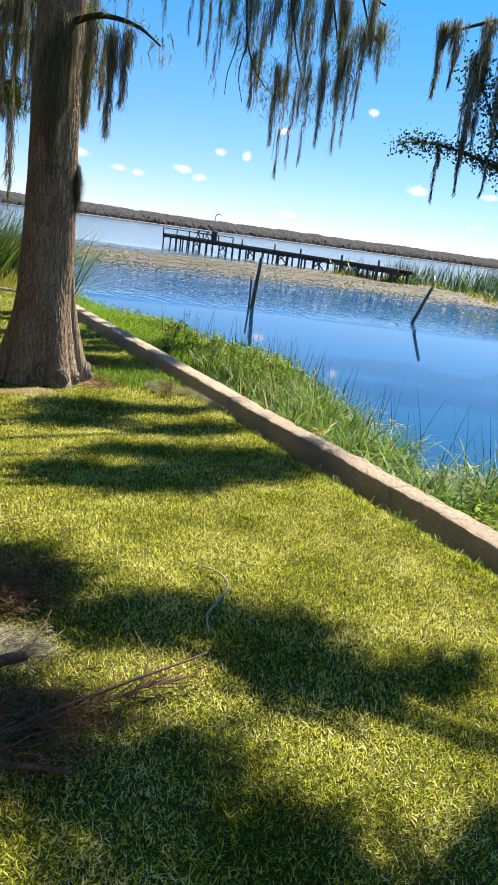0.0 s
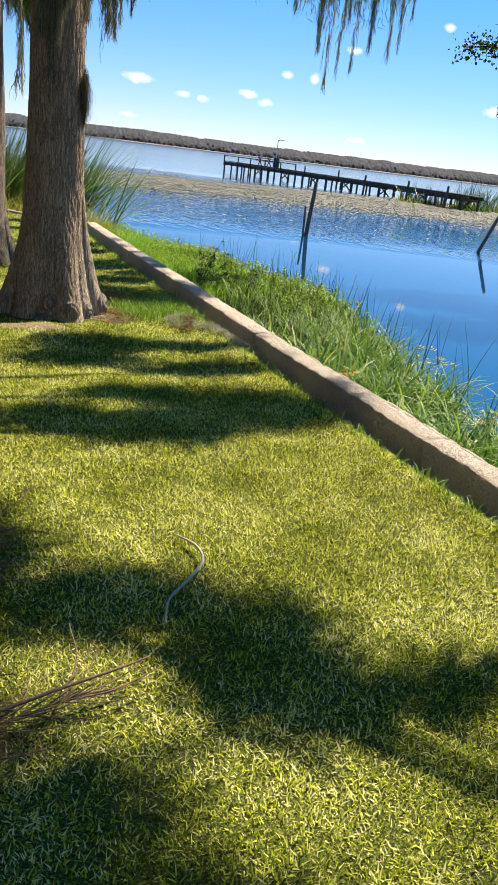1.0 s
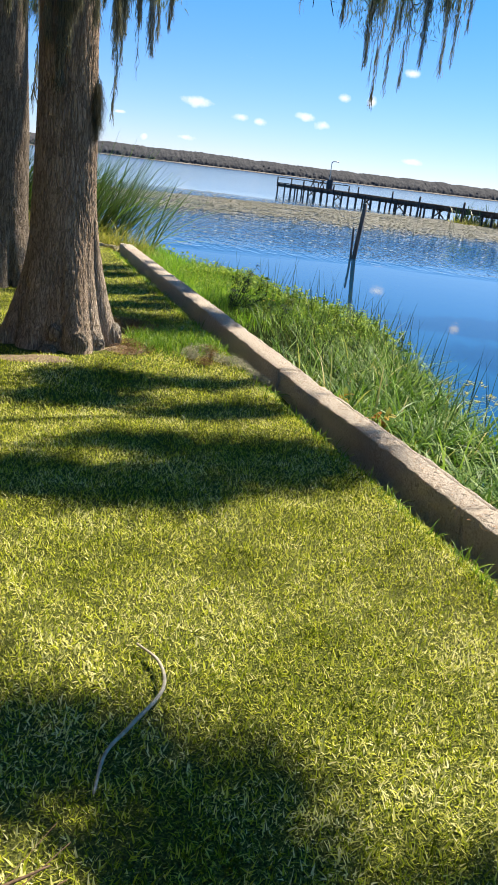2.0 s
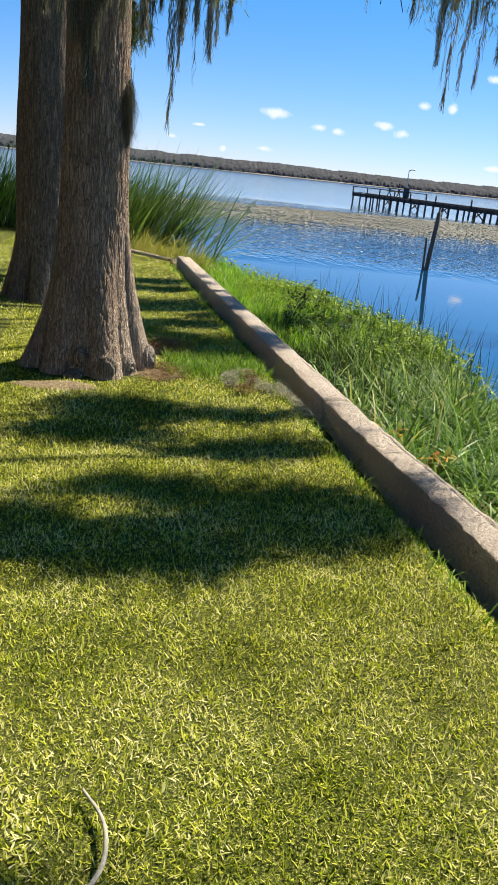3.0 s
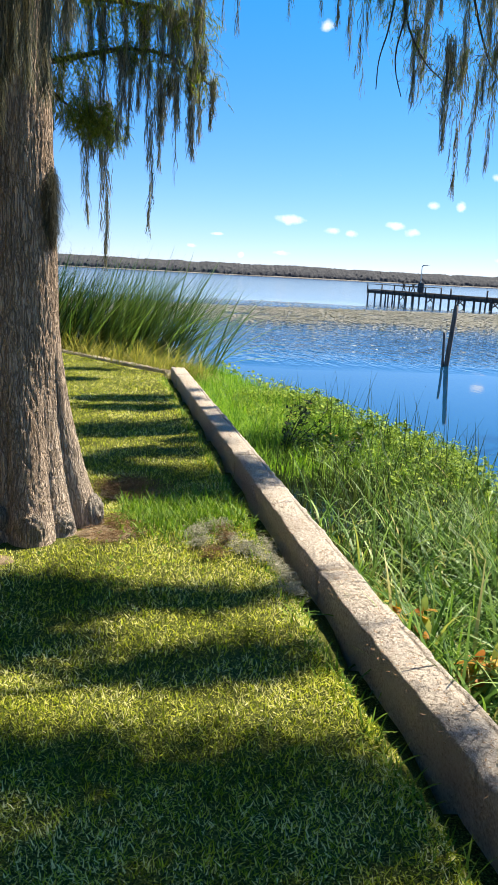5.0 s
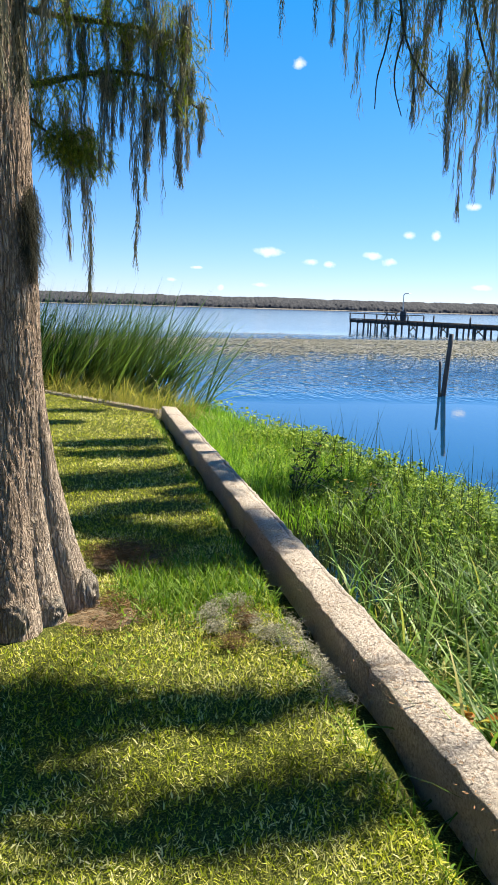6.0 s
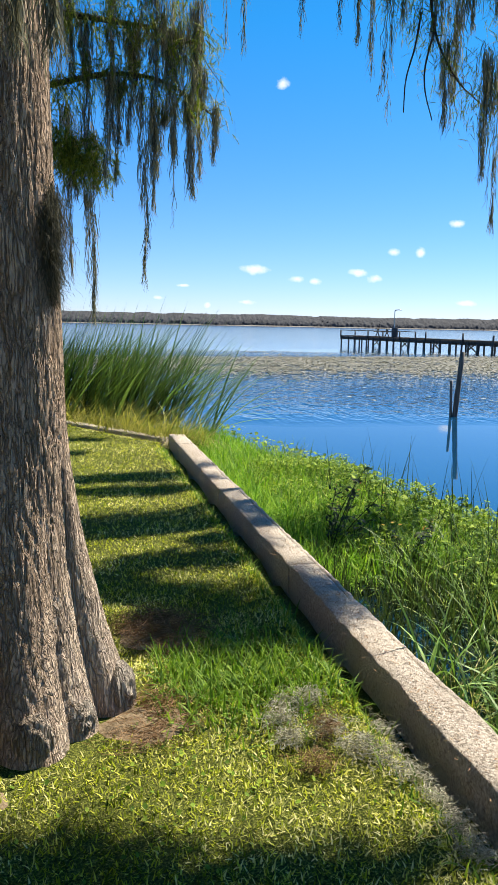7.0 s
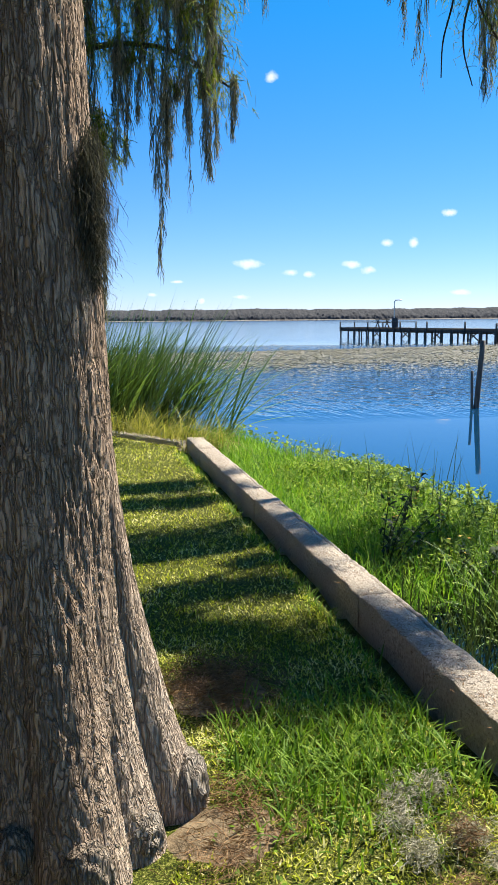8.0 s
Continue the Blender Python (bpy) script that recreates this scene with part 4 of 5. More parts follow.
for x, z0, z1, w, n in [(1.04, 3.9, 2.15, 0.13, 120), (1.29, 3.7, 1.65, 0.15, 170), (1.80, 4.0, 2.05, 0.10, 90), (1.94, 4.0, 2.85, 0.16, 110), (2.28, 4.0, 2.98, 0.16, 130),
                        (1.45, 4.1, 3.06, 0.14, 110), (1.6, 4.2, 3.1, 0.12, 90), (2.13, 3.9, 2.65, 0.05, 25), (0.64, 3.8, 2.3, 0.1, 70), (2.42, 4.3, 3.2, 0.14, 110), (2.1, 4.6, 3.3, 0.2, 150),
                        (1.7, 4.7, 3.5, 0.2, 150), (1.25, 4.7, 3.4, 0.2, 130), (0.8, 4.7, 3.3, 0.18, 120), (2.35, 4.9, 3.9, 0.2, 150), (1.95, 5.1, 4.0, 0.22, 160), (1.5, 5.2, 4.0, 0.22, 150), (1.05, 5.2, 4.1, 0.2, 130),
                        (2.55, 3.85, 3.3, 0.1, 60), (2.0, 3.9, 3.2, 0.12, 80), (1.1, 3.5, 2.9, 0.1, 60)]:
    moss((x, 13.4 + rng.uniform(-0.25, 0.25), z0), z0 - z1, w, n)

# The mossy branch end over the water.
OVER = [(0.75, 11.4, 6.6), (3.0, 12.4, 6.9), (4.6, 12.8, 6.3), (6.0, 12.9, 5.9), (7.1, 12.9, 5.65)]
limb(tree2, OVER, 0.09, 0.02)
for pts in ([(4.4, 12.8, 6.35), (4.6, 12.8, 5.3), (4.75, 12.9, 4.6), (5.0, 12.9, 4.15), (5.3, 12.9, 3.9)], [(5.2, 12.85, 6.1), (5.5, 12.9, 5.0), (5.75, 12.9, 4.3), (6.0, 12.95, 3.95)],
            [(6.0, 12.9, 5.9), (6.3, 12.9, 5.0), (6.45, 12.9, 4.4)], [(4.0, 12.7, 6.5), (4.2, 12.8, 5.4), (4.5, 12.9, 4.95)], [(6.6, 12.9, 5.8), (6.9, 12.9, 5.2), (7.1, 12.9, 5.1)]):
    limb(tree2, pts, 0.022, 0.006)
    twigs(tree2, pts[1:], 16, 0.4, r=0.005)
    q = [np.array(pts[i]) + np.clip(rng.normal(0, 1, 3), -1.5, 1.5) * np.array([0.18, 0.25, 0.22]) for i in rng.integers(1, len(pts), 850)]
    sprays(tree2, np.array(q), NEEDLE, "foliage", (0.06, 0.13), 1.5, 13, reach=0.26, thin=0.05)
for pts in ([(4.6, 12.9, 4.75), (4.55, 12.9, 4.42), (4.47, 12.9, 4.1), (4.46, 12.9, 3.78)], [(4.75, 12.9, 4.6), (4.67, 12.9, 4.25), (4.68, 12.9, 4.0), (4.77, 12.9, 3.72)]):
    limb(tree2, pts, 0.012, 0.006, name="bare_twig")
for x, z0, z1, w, n in [(4.29, 5.0, 3.74, 0.03, 12), (3.92, 5.3, 4.45, 0.08, 40), (3.72, 5.4, 4.5, 0.06, 30), (4.1, 5.4, 4.2, 0.06, 30), (4.22, 5.2, 3.97, 0.05, 24), (5.55, 4.4, 2.73, 0.14, 90), (5.78, 4.3, 2.9, 0.08, 40),
                        (6.5, 4.9, 3.28, 0.18, 170), (6.1, 4.6, 3.3, 0.14, 120), (6.66, 5.3, 3.44, 0.2, 160), (6.86, 5.4, 3.88, 0.16, 130), (7.02, 5.4, 4.5, 0.14, 90), (5.28, 4.4, 3.17, 0.16, 130),
                        (4.93, 4.6, 3.68, 0.12, 80), (5.05, 5.4, 4.0, 0.2, 150), (5.4, 5.5, 3.9, 0.2, 170), (5.75, 5.4, 3.7, 0.22, 180), (6.05, 5.6, 4.1, 0.22, 170), (6.35, 5.6, 4.0, 0.2, 160), (4.75, 5.6, 4.5, 0.2, 130),
                        (4.5, 5.8, 4.7, 0.18, 110), (5.2, 6.0, 4.7, 0.24, 160), (5.7, 6.0, 4.8, 0.24, 160), (6.3, 6.0, 4.9, 0.24, 150), (6.8, 5.9, 4.8, 0.2, 130), (5.85, 4.5, 2.98, 0.1, 60), (2.77, 5.6, 4.26, 0.05, 25), (2.62, 5.6, 4.36, 0.05, 22), (3.4, 5.6, 4.55, 0.06, 30)]:
    moss((x, 12.9 + rng.uniform(-0.2, 0.2), z0), z0 - z1, w, n)

# Moss and a short branch on the large cypress itself.
NEAR = [(1.25, 7.7, 3.25), (1.45, 7.3, 3.28), (1.7, 7.0, 3.2), (1.88, 6.85, 3.06)]
limb(tree, NEAR, 0.035, 0.008)
sprays(tree, np.array([np.array(NEAR[i]) + rng.normal(0, 0.06, 3) for i in rng.integers(1, 4, 110)]), NEEDLE, "foliage", (0.06, 0.12), 1.4, 13, reach=0.3, thin=0.045)
for x, y, z0, z1, w, n in [(1.52, 7.0, 3.15, 2.35, 0.12, 200), (1.62, 6.95, 3.15, 2.6, 0.1, 140), (1.4, 7.3, 3.2, 2.45, 0.12, 200)]:
    moss((x, y, z0), z0 - z1, w, n, "grey-green moss hanging off a short branch of the large cypress", curl=0.008, thick=0.004, taper=1.3)
for x, y, z0, z1, w, n in [(1.2, 7.585, 3.3, 2.3, 0.09, 420), (1.13, 7.59, 3.2, 2.05, 0.085, 460), (1.06, 7.61, 3.1, 2.35, 0.07, 300), (1.27, 7.6, 3.3, 2.6, 0.08, 300)]:
    moss((x, y, z0), z0 - z1, w, n, "grey-green moss draped close down the front of the large cypress trunk", curl=0.007, thick=0.0026, taper=1.2, waver=0.35)
for z0, z1, n in [(2.08, 1.8, 560), (2.02, 1.75, 560), (1.94, 1.71, 320)]:
    moss((T1[0] + 0.205, 7.76, z0), z0 - z1, 0.085, n, "dark tangled moss clinging to the side of the large trunk", curl=0.013, thick=0.0018, taper=1.0, material=DARKMOSS, waver=0.4)
LEFT = [(1.1, 8.0, 4.1), (0.9, 8.8, 4.0), (0.75, 9.3, 3.8), (0.5, 9.7, 3.5)]
limb(tree, LEFT, 0.04, 0.01)
sprays(tree, np.array([np.array(LEFT[i]) + rng.normal(0, 0.2, 3) for i in rng.integers(1, 4, 300)]), NEEDLE, "foliage", (0.07, 0.15), 1.4, 13, reach=0.3, thin=0.045)
for x, z0, z1, w, n in [(0.90, 3.8, 1.95, 0.08, 80), (0.78, 3.7, 2.6, 0.14, 140), (0.62, 3.6, 2.7, 0.14, 120), (1.0, 3.9, 2.9, 0.12, 110)]:
    moss((x, 9.2, z0), z0 - z1, w, n)

# The broad-leaved, mossy branch end of the tree in the shallows.
BOUGH = [(12.7, 13.4, 3.2), (11.6, 13.8, 3.3), (10.9, 14.0, 3.6), (10.2, 14.0, 3.75), (9.2, 14.0, 3.85), (8.4, 14.0, 3.75)]
HANG = [(12.7, 13.4, 6.0), (11.5, 13.8, 6.6), (10.3, 14.0, 6.3), (9.3, 14.0, 5.9), (8.9, 14.0, 5.6)]
limb(tree4, BOUGH, 0.07, 0.01)
limb(tree4, HANG, 0.07, 0.015)
RISE = [(11.2, 13.9, 3.45), (10.7, 14.0, 4.2), (10.2, 14.0, 4.9), (9.9, 14.0, 5.4)]
limb(tree4, RISE, 0.03, 0.01)


def leaf_cloud(parent, points, count, scatter, size, material, name="leaves"):
    p = np.asarray(points, float)
    i = rng.integers(0, len(p) - 1, count)
    c = p[i] + (p[i + 1] - p[i]) * rng.random((count, 1)) + rng.normal(0, scatter, (count, 3))
    clump = rng.normal(0, scatter * 1.2, (max(4, count // 14), 3))
    c += clump[rng.integers(0, len(clump), count)]
    x = unit(rng.normal(0, 1, (count, 3)))
    y = unit(np.cross(x, rng.normal(0, 1, (count, 3))))
    L = rng.uniform(*size, count)[:, None]
    v = np.stack([c - x * L * 0.5, c + y * L * 0.32, c + x * L * 0.5, c - y * L * 0.32], 1).reshape(-1, 3)
    a = np.arange(count) * 4
    return part(name, (v, np.concatenate([np.stack([a, a + 1, a + 2], 1), np.stack([a, a + 2, a + 3], 1)])), material, parent)


leaf_cloud(tree4, BOUGH[2:], 1100, 0.075, (0.05, 0.09), BROAD)
leaf_cloud(tree4, RISE, 1500, 0.12, (0.05, 0.09), BROAD)
for x, z0, z1, w, n in [(9.3, 3.85, 2.8, 0.07, 60), (9.8, 5.6, 3.05, 0.22, 260), (10.1, 5.9, 3.9, 0.25, 240), (9.0, 6.0, 4.7, 0.2, 200), (9.25, 6.1, 4.9, 0.2, 150), (10.4, 5.9, 4.2, 0.25, 220), (10.6, 6.2, 3.9, 0.25, 200), (10.5, 3.7, 3.05, 0.07, 50), (10.0, 4.6, 3.4, 0.16, 120), (9.9, 6.3, 4.8, 0.25, 160)]:
    moss((x, 14.0 + rng.uniform(-0.2, 0.2), z0), z0 - z1, w, n, thick=0.009)


# ---- posts in the water and the dock ----
def water_post(name, base, top, r, label, material=None):
    p = part(name, tube([np.array(base) + (np.array(base) - np.array(top)) * 0.6, base, top], [r * 1.1, r * 1.05, r * 0.95], 10, 0.06), material or POSTWOOD)
    return tagged(p, label, "post", "old posts in the lake")


water_post("wooden_post", (8.62, 20.9, -0.3), (8.72, 20.9, 1.1), 0.055, "weathered grey wooden post leaning in the lake")
water_post("wooden_post", (8.55, 20.95, -0.3), (8.5, 20.9, 0.48), 0.03, "short thin wooden stake beside a taller post in the lake")
water_post("wooden_post", (13.92, 20.75, -0.3), (14.42, 20.75, 0.86), 0.05, "grey wooden post leaning steeply in the lake")

DOCK_A, DOCK_C = np.array([22.85, 81.8, 0.0]), np.array([30.6, 48.0, 0.0])
dock = thing("dock", (0, 0, 0), "old weathered wooden dock on many thin pilings", "dock")
dd = unit(DOCK_C - DOCK_A)
ds = np.array([-dd[1], dd[0], 0.0])
run = float(np.linalg.norm(DOCK_C - DOCK_A))
DECK = 0.68


def along(u, side=0.0, z=0.0):
    return DOCK_A + dd * u + ds * side + np.array([0, 0, z])


def beam(p, q, w, h):
    """A squared timber between two points."""
    p, q = np.array(p, float), np.array(q, float)
    d = unit(q - p)
    s = unit(np.cross(d, np.array([0, 0, 1.0]))) if abs(d[2]) < 0.95 else np.array([1.0, 0, 0])
    u = np.cross(s, d)
    v = np.array([c + s * a * w / 2 + u * b * h / 2 for c in (p, q) for a, b in ((-1, -1), (1, -1), (1, 1), (-1, 1))])
    t = np.array([(0, 2, 1), (0, 3, 2), (4, 5, 6), (4, 6, 7)] + [x for j in range(4) for x in ((j, (j + 1) % 4, (j + 1) % 4 + 4), (j, (j + 1) % 4 + 4, j + 4))])
    return v, t


plank_mesh = None
for i in range(int(run / 0.20)):
    c = along(0.1 + i * 0.20)
    if plank_mesh is None:
        plank_mesh = raw_mesh("deck_plank", *beam(-ds * 0.85, ds * 0.85, 0.17, 0.045), DOCKWOOD)
    ob = part("deck_plank", plank_mesh, DOCKWOOD, dock)
    ob.location = c + np.array([0, 0, DECK + rng.uniform(-0.012, 0.012)])
for side in (-0.7, 0.7):
    part("stringer", beam(along(0, side, DECK - 0.15), along(run, side, DECK - 0.15), 0.08, 0.2), DOCKWOOD, dock)
u, k = 0.15, 0
while u < run:
    for side in (-0.74, 0.74):
        tilt = rng.uniform(-0.06, 0.06)
        part("piling", tube([along(u + tilt, side, -1.4), along(u - tilt, side, DECK - 0.02)], [0.085, 0.075], 8, 0.05), DOCKWOOD, dock)
    part("cross_beam", beam(along(u, -0.9, DECK - 0.3), along(u, 0.9, DECK - 0.3), 0.1, 0.14), DOCKWOOD, dock)
    if k % 4 == 3:
        part("brace", beam(along(u, 0.76, -0.25), along(u + 1.3, 0.76, DECK - 0.2), 0.04, 0.1), DOCKWOOD, dock)
        part("brace", beam(along(u + 1.3, 0.76, -0.25), along(u, 0.76, DECK - 0.2), 0.04, 0.1), DOCKWOOD, dock)
    u += (1.05 if k % 3 else 1.5) + 0.25 * math.sin(k * 1.9)
    k += 1
for side in (-0.8, 0.8):
    for u in (0.1, 5.5, 11.0, 15.0, 20.0) if side < 0 else (0.1, 5.5, 11.0):
        part("rail_post", beam(along(u, side, DECK - 0.2), along(u, side, DECK + 0.54), 0.1, 0.1), DOCKWOOD, dock)
    part("rail", beam(along(0, side, DECK + 0.52), along(11.0, side, DECK + 0.52), 0.1, 0.06), DOCKWOOD, dock)
part("rail", beam(along(0.05, -0.85, DECK + 0.52), along(0.05, 0.85, DECK + 0.52), 0.06, 0.06), DOCKWOOD, dock)
lamp_post = thing("dock_lamp", along(7.6, 0.7, DECK), "tall grey lamp pole with a curved arm on the dock", "lamp post")
part("pole", tube([(0, 0, 0), (0, 0, 1.2), (0, 0, 2.35)], [0.05, 0.04, 0.035], 8), STEEL, lamp_post)
part("arm", tube([(0, 0, 2.32), (0.1, -0.1, 2.44), (0.4, -0.35, 2.47)], [0.045, 0.04, 0.04], 8), STEEL, lamp_post)
part("lamp_head", box(0.33, -0.48, 2.41, 0.52, -0.30, 2.49, 0.02), STEEL, lamp_post)
bench = thing("picnic_bench", along(6.9, -0.1, DECK + 0.025), "small dark picnic bench on the dock", "bench")
part("tabletop", box(-0.6, -0.35, 0.68, 0.6, 0.35, 0.74), DOCKWOOD, bench)
for y in (-0.62, 0.62):
    part("seat", box(-0.6, y - 0.13, 0.40, 0.6, y + 0.13, 0.45), DOCKWOOD, bench)
for x in (-0.45, 0.45):
    part("leg", beam((x, -0.55, 0.0), (x, 0.3, 0.7), 0.06, 0.09), DOCKWOOD, bench)
    part("leg", beam((x, 0.55, 0.0), (x, -0.3, 0.7), 0.06, 0.09), DOCKWOOD, bench)
bin_ = thing("barrel", along(9.2, -0.2, DECK + 0.025), "dark plastic barrel standing on the dock", "barrel")
part("body", tube([(0, 0, 0), (0, 0, 0.4), (0, 0, 0.8)], [0.27, 0.3, 0.27], 14), DARKPLASTIC, bin_)
part("lid", tube([(0, 0, 0.8), (0, 0, 0.84)], [0.3, 0.29], 14), DARKPLASTIC, bin_)
for u in (24.5, 29.5, 33.5):
    ob = part("wooden_post", tube([along(u, -1.6, -1.2), along(u, -1.5, DECK + 0.45)], [0.09, 0.08], 8, 0.05), DOCKWOOD)
    tagged(ob, "dark wooden mooring post beside the dock", "post", "mooring posts")

# ---- reeds of the marsh beyond the bay ----
for mx, my, r, tall, count in MARSH:
    n = count
    a, d = rng.uniform(0, 6.28, n), r * np.sqrt(rng.random(n))
    b = np.stack([mx + np.cos(a) * d, my + np.sin(a) * d, np.full(n, -0.4)], 1)
    head = rng.normal(0.2, 0.9, n)
    part_v = blades(b, rng.uniform(0.45, 1.0, n) * tall * 1.2 + 0.2, rng.uniform(0.025, 0.055, n), np.abs(rng.normal(0.2, 0.2, n)), head, 0.8, 6)
    low = 420
    a, d = rng.uniform(0, 6.28, low), r * 1.15 * np.sqrt(rng.random(low))
    c = np.stack([mx + np.cos(a) * d, my + np.sin(a) * d, np.full(low, -0.4)], 1)
    tuft = blades(c, rng.uniform(0.3, 0.8, low), rng.uniform(0.04, 0.09, low), np.abs(rng.normal(0.4, 0.3, low)), rng.uniform(0, 6.28, low), 0.8, 4)
    reed = thing("reed_clump", (0, 0, 0), "tall green reeds in a clump at the marsh edge", "reeds", "reeds of the marsh")
    part("reeds", part_v, CATTAIL, reed)
    part("undergrowth", tuft, WEED if int(mx * 10) % 3 else DRYGRASS, reed)

# ---- cattails behind the lawn ----
def cattail_clump(x, y, rx, ry, count, tall, lean, label, single=False):
    ob = thing("cattail_clump", (x, y, -0.3), label, "cattails", "cattails at the lawn's end")
    n = count
    b = np.stack([rng.normal(0, rx * 0.5, n), rng.normal(0, ry * 0.5, n), rng.uniform(-0.1, 0.1, n)], 1)
    args = (b, rng.uniform(0.62, 1.0, n) * tall, rng.uniform(0.022, 0.046, n), np.clip(rng.normal(lean, 0.16, n), 0.0, 0.9), rng.normal(-0.05, 0.4, n))
    if single:
        for i in range(n):
            part("leaf", blades(*[a[i:i + 1] for a in args], 0.55, 8), CATTAIL, ob)
    else:
        part("leaves", blades(*args, 0.5, 8), CATTAIL, ob)
    return ob


for x, y, rx, ry, n, tall, lean in [(-0.9, 18.9, 0.9, 0.6, 420, 2.3, 0.2), (0.0, 18.7, 0.8, 0.6, 440, 2.35, 0.24), (0.8, 18.3, 0.8, 0.6, 300, 2.35, 0.28), (1.0, 18.6, 0.7, 0.5, 200, 2.2, 0.2), (1.5, 17.8, 0.65, 0.5, 290, 2.4, 0.32), (2.0, 17.4, 0.45, 0.4, 170, 2.45, 0.36), (-1.8, 19.4, 1.0, 0.8, 420, 2.3, 0.18)]:
    cattail_clump(x, y, rx, ry, min(n, 300) if x > 0.5 else n, tall, lean, "dense stand of tall green cattail leaves behind the low wall", x > 0.5)
cattail_clump(2.62, 17.1, 0.32, 0.3, 42, 2.2, 0.46, "loose tuft of long cattail leaves leaning out over the water", True)


def grass_patch(name, pts, length, width, lean, material, label, category, kind="stuff", k=4, bend=0.8, heading=None):
    n = len(pts)
    h = rng.uniform(0, 6.28, n) if heading is None else rng.normal(*heading, n)
    ob = part(name, blades(pts, rng.uniform(*length, n), rng.uniform(*width, n), np.abs(rng.normal(*lean, n)), h, bend, k), material)
    return tagged(ob, label, category, kind=kind)


# pale grass falling over the back wall
p = []
for _ in range(2600):
    s = rng.uniform(-0.25, 3.6)
    o = abs(rng.normal(0.3, 0.22))
    p.append((CORNER[0] + BACK_DIR[0] * s + 0.785 * o, CORNER[1] + BACK_DIR[1] * s + 0.62 * o + 0.1, -0.1))
grass_patch("dry_grass", np.array(p), (0.3, 0.8), (0.006, 0.012), (0.35, 0.25), DRYGRASS, "yellowed grass slumping over the back wall below the cattails", "grass", k=7, bend=1.8, heading=(-0.6, 1.1))

# brown needles and bits of leaf lying on the cap
n = 2600
y = rng.uniform(1.0, 14.4, n)
o = np.clip(rng.normal(0.13, 0.055, n), 0.012, 0.19)
c = np.stack([cap_x(y) + o, y, 0.146 + rng.uniform(0.0, 0.004, n)], 1)
h = rng.uniform(0, 6.28, n)
u = np.stack([np.cos(h), np.sin(h), rng.uniform(-0.15, 0.15, n)], 1) * rng.uniform(0.004, 0.016, n)[:, None]
w = np.stack([-np.sin(h), np.cos(h), np.zeros(n)], 1) * rng.uniform(0.001, 0.0035, n)[:, None]
a = np.arange(n) * 4
litter = part("cap_litter", (np.stack([c - u, c + w, c + u, c - w], 1).reshape(-1, 3), np.concatenate([np.stack([a, a + 1, a + 2], 1), np.stack([a, a + 2, a + 3], 1)])), RUSTY)
tagged(litter, "brown needles and leaf bits scattered on the seawall cap", "leaf litter", kind="stuff")

# ---- plants between the wall and the water ----
EDGE_Y = [-1.0, 3.0, 5.0, 6.2, 7.2, 8.5, 10.5, 12.0, 13.5, 15.0, 16.5, 18.5]
EDGE_W = [1.9, 1.8, 1.7, 1.5, 1.45, 1.9, 2.35, 2.3, 2.0, 1.7, 1.4, 1.0]      # how far the plants reach from the cap


def bank(n, near=0.03, power=1.0, y0=1.0, y1=18.0, reach=1.0):
    y = rng.uniform(y0, y1, n)
    w = np.interp(y, EDGE_Y, EDGE_W) * reach
    o = 0.25 + near + (w - near) * rng.random(n) ** power
    x = cap_x(y) + o
    return x, y, o


def gap(x, y):
    """Open, weedy water close to the wall, where few plants grow."""
    return np.exp(-((x - 3.4) / 0.5) ** 2 - ((y - 8.9) / 1.15) ** 2) + 0.9 * np.exp(-((x - 4.25) / 0.5) ** 2 - ((y - 5.6) / 0.55) ** 2)


def tufts(count, y0, y1, each, length, width, lean, bend, near, power, reach, material, name, label, k=6, spread_r=0.07):
    """Grass in tufts: blades that share a foot and part as they rise."""
    x, y, o = bank(count, y0=y0, y1=y1, near=near, power=power, reach=reach)
    ok = rng.random(count) > gap(x, y) * 1.2
    x, y, o = x[ok], y[ok], o[ok]
    size = rng.uniform(0.65, 1.15, len(x))
    p = np.repeat(np.stack([x, y, np.where(o < 0.55, -0.22, -0.34)], 1), each, 0) + rng.normal(0, 1, (len(x) * each, 3)) * np.array([spread_r, spread_r, 0.01])
    n = len(p)
    ob = part(name, blades(p, rng.uniform(*length, n) * np.repeat(size, each), rng.uniform(*width, n), np.abs(rng.normal(*lean, n)), rng.uniform(0, 6.28, n), bend, k), material)
    return tagged(ob, label, "grass", kind="stuff")


tufts(300, 4.6, 8.3, 26, (0.35, 0.75), (0.008, 0.018), (0.32, 0.2), 1.7, 0.12, 0.8, 0.95, COARSE, "coarse_grass", "coarse blue-green grass arching in tufts beside the seawall", 8)
tufts(190, 7.6, 10.4, 16, (0.4, 0.7), (0.006, 0.013), (0.3, 0.18), 1.4, 0.5, 0.7, 0.95, COARSE, "coarse_grass", "tall coarse grass standing in the wet hollow by the seawall", 7)
tufts(170, 0.5, 4.8, 16, (0.2, 0.45), (0.006, 0.012), (0.4, 0.25), 1.4, 0.05, 1.3, 0.8, WEED, "bank_grass", "short rank grass between the seawall and open water", 6)
tufts(260, 9.5, 15.5, 14, (0.25, 0.5), (0.006, 0.011), (0.3, 0.22), 1.2, 0.5, 0.8, 0.95, WEED, "bank_grass", "rank grass growing among leafy weeds on the bank", 6)
x, y, o = bank(1500, y0=4.4, y1=8.4, near=0.0, power=1.6, reach=0.3)
grass_patch("dry_grass", np.stack([x, y, np.full(len(x), -0.2)], 1), (0.12, 0.32), (0.004, 0.009), (0.55, 0.3), DRYGRASS, "yellowed grass lying along the water side of the wall", "grass", k=5, bend=1.4)

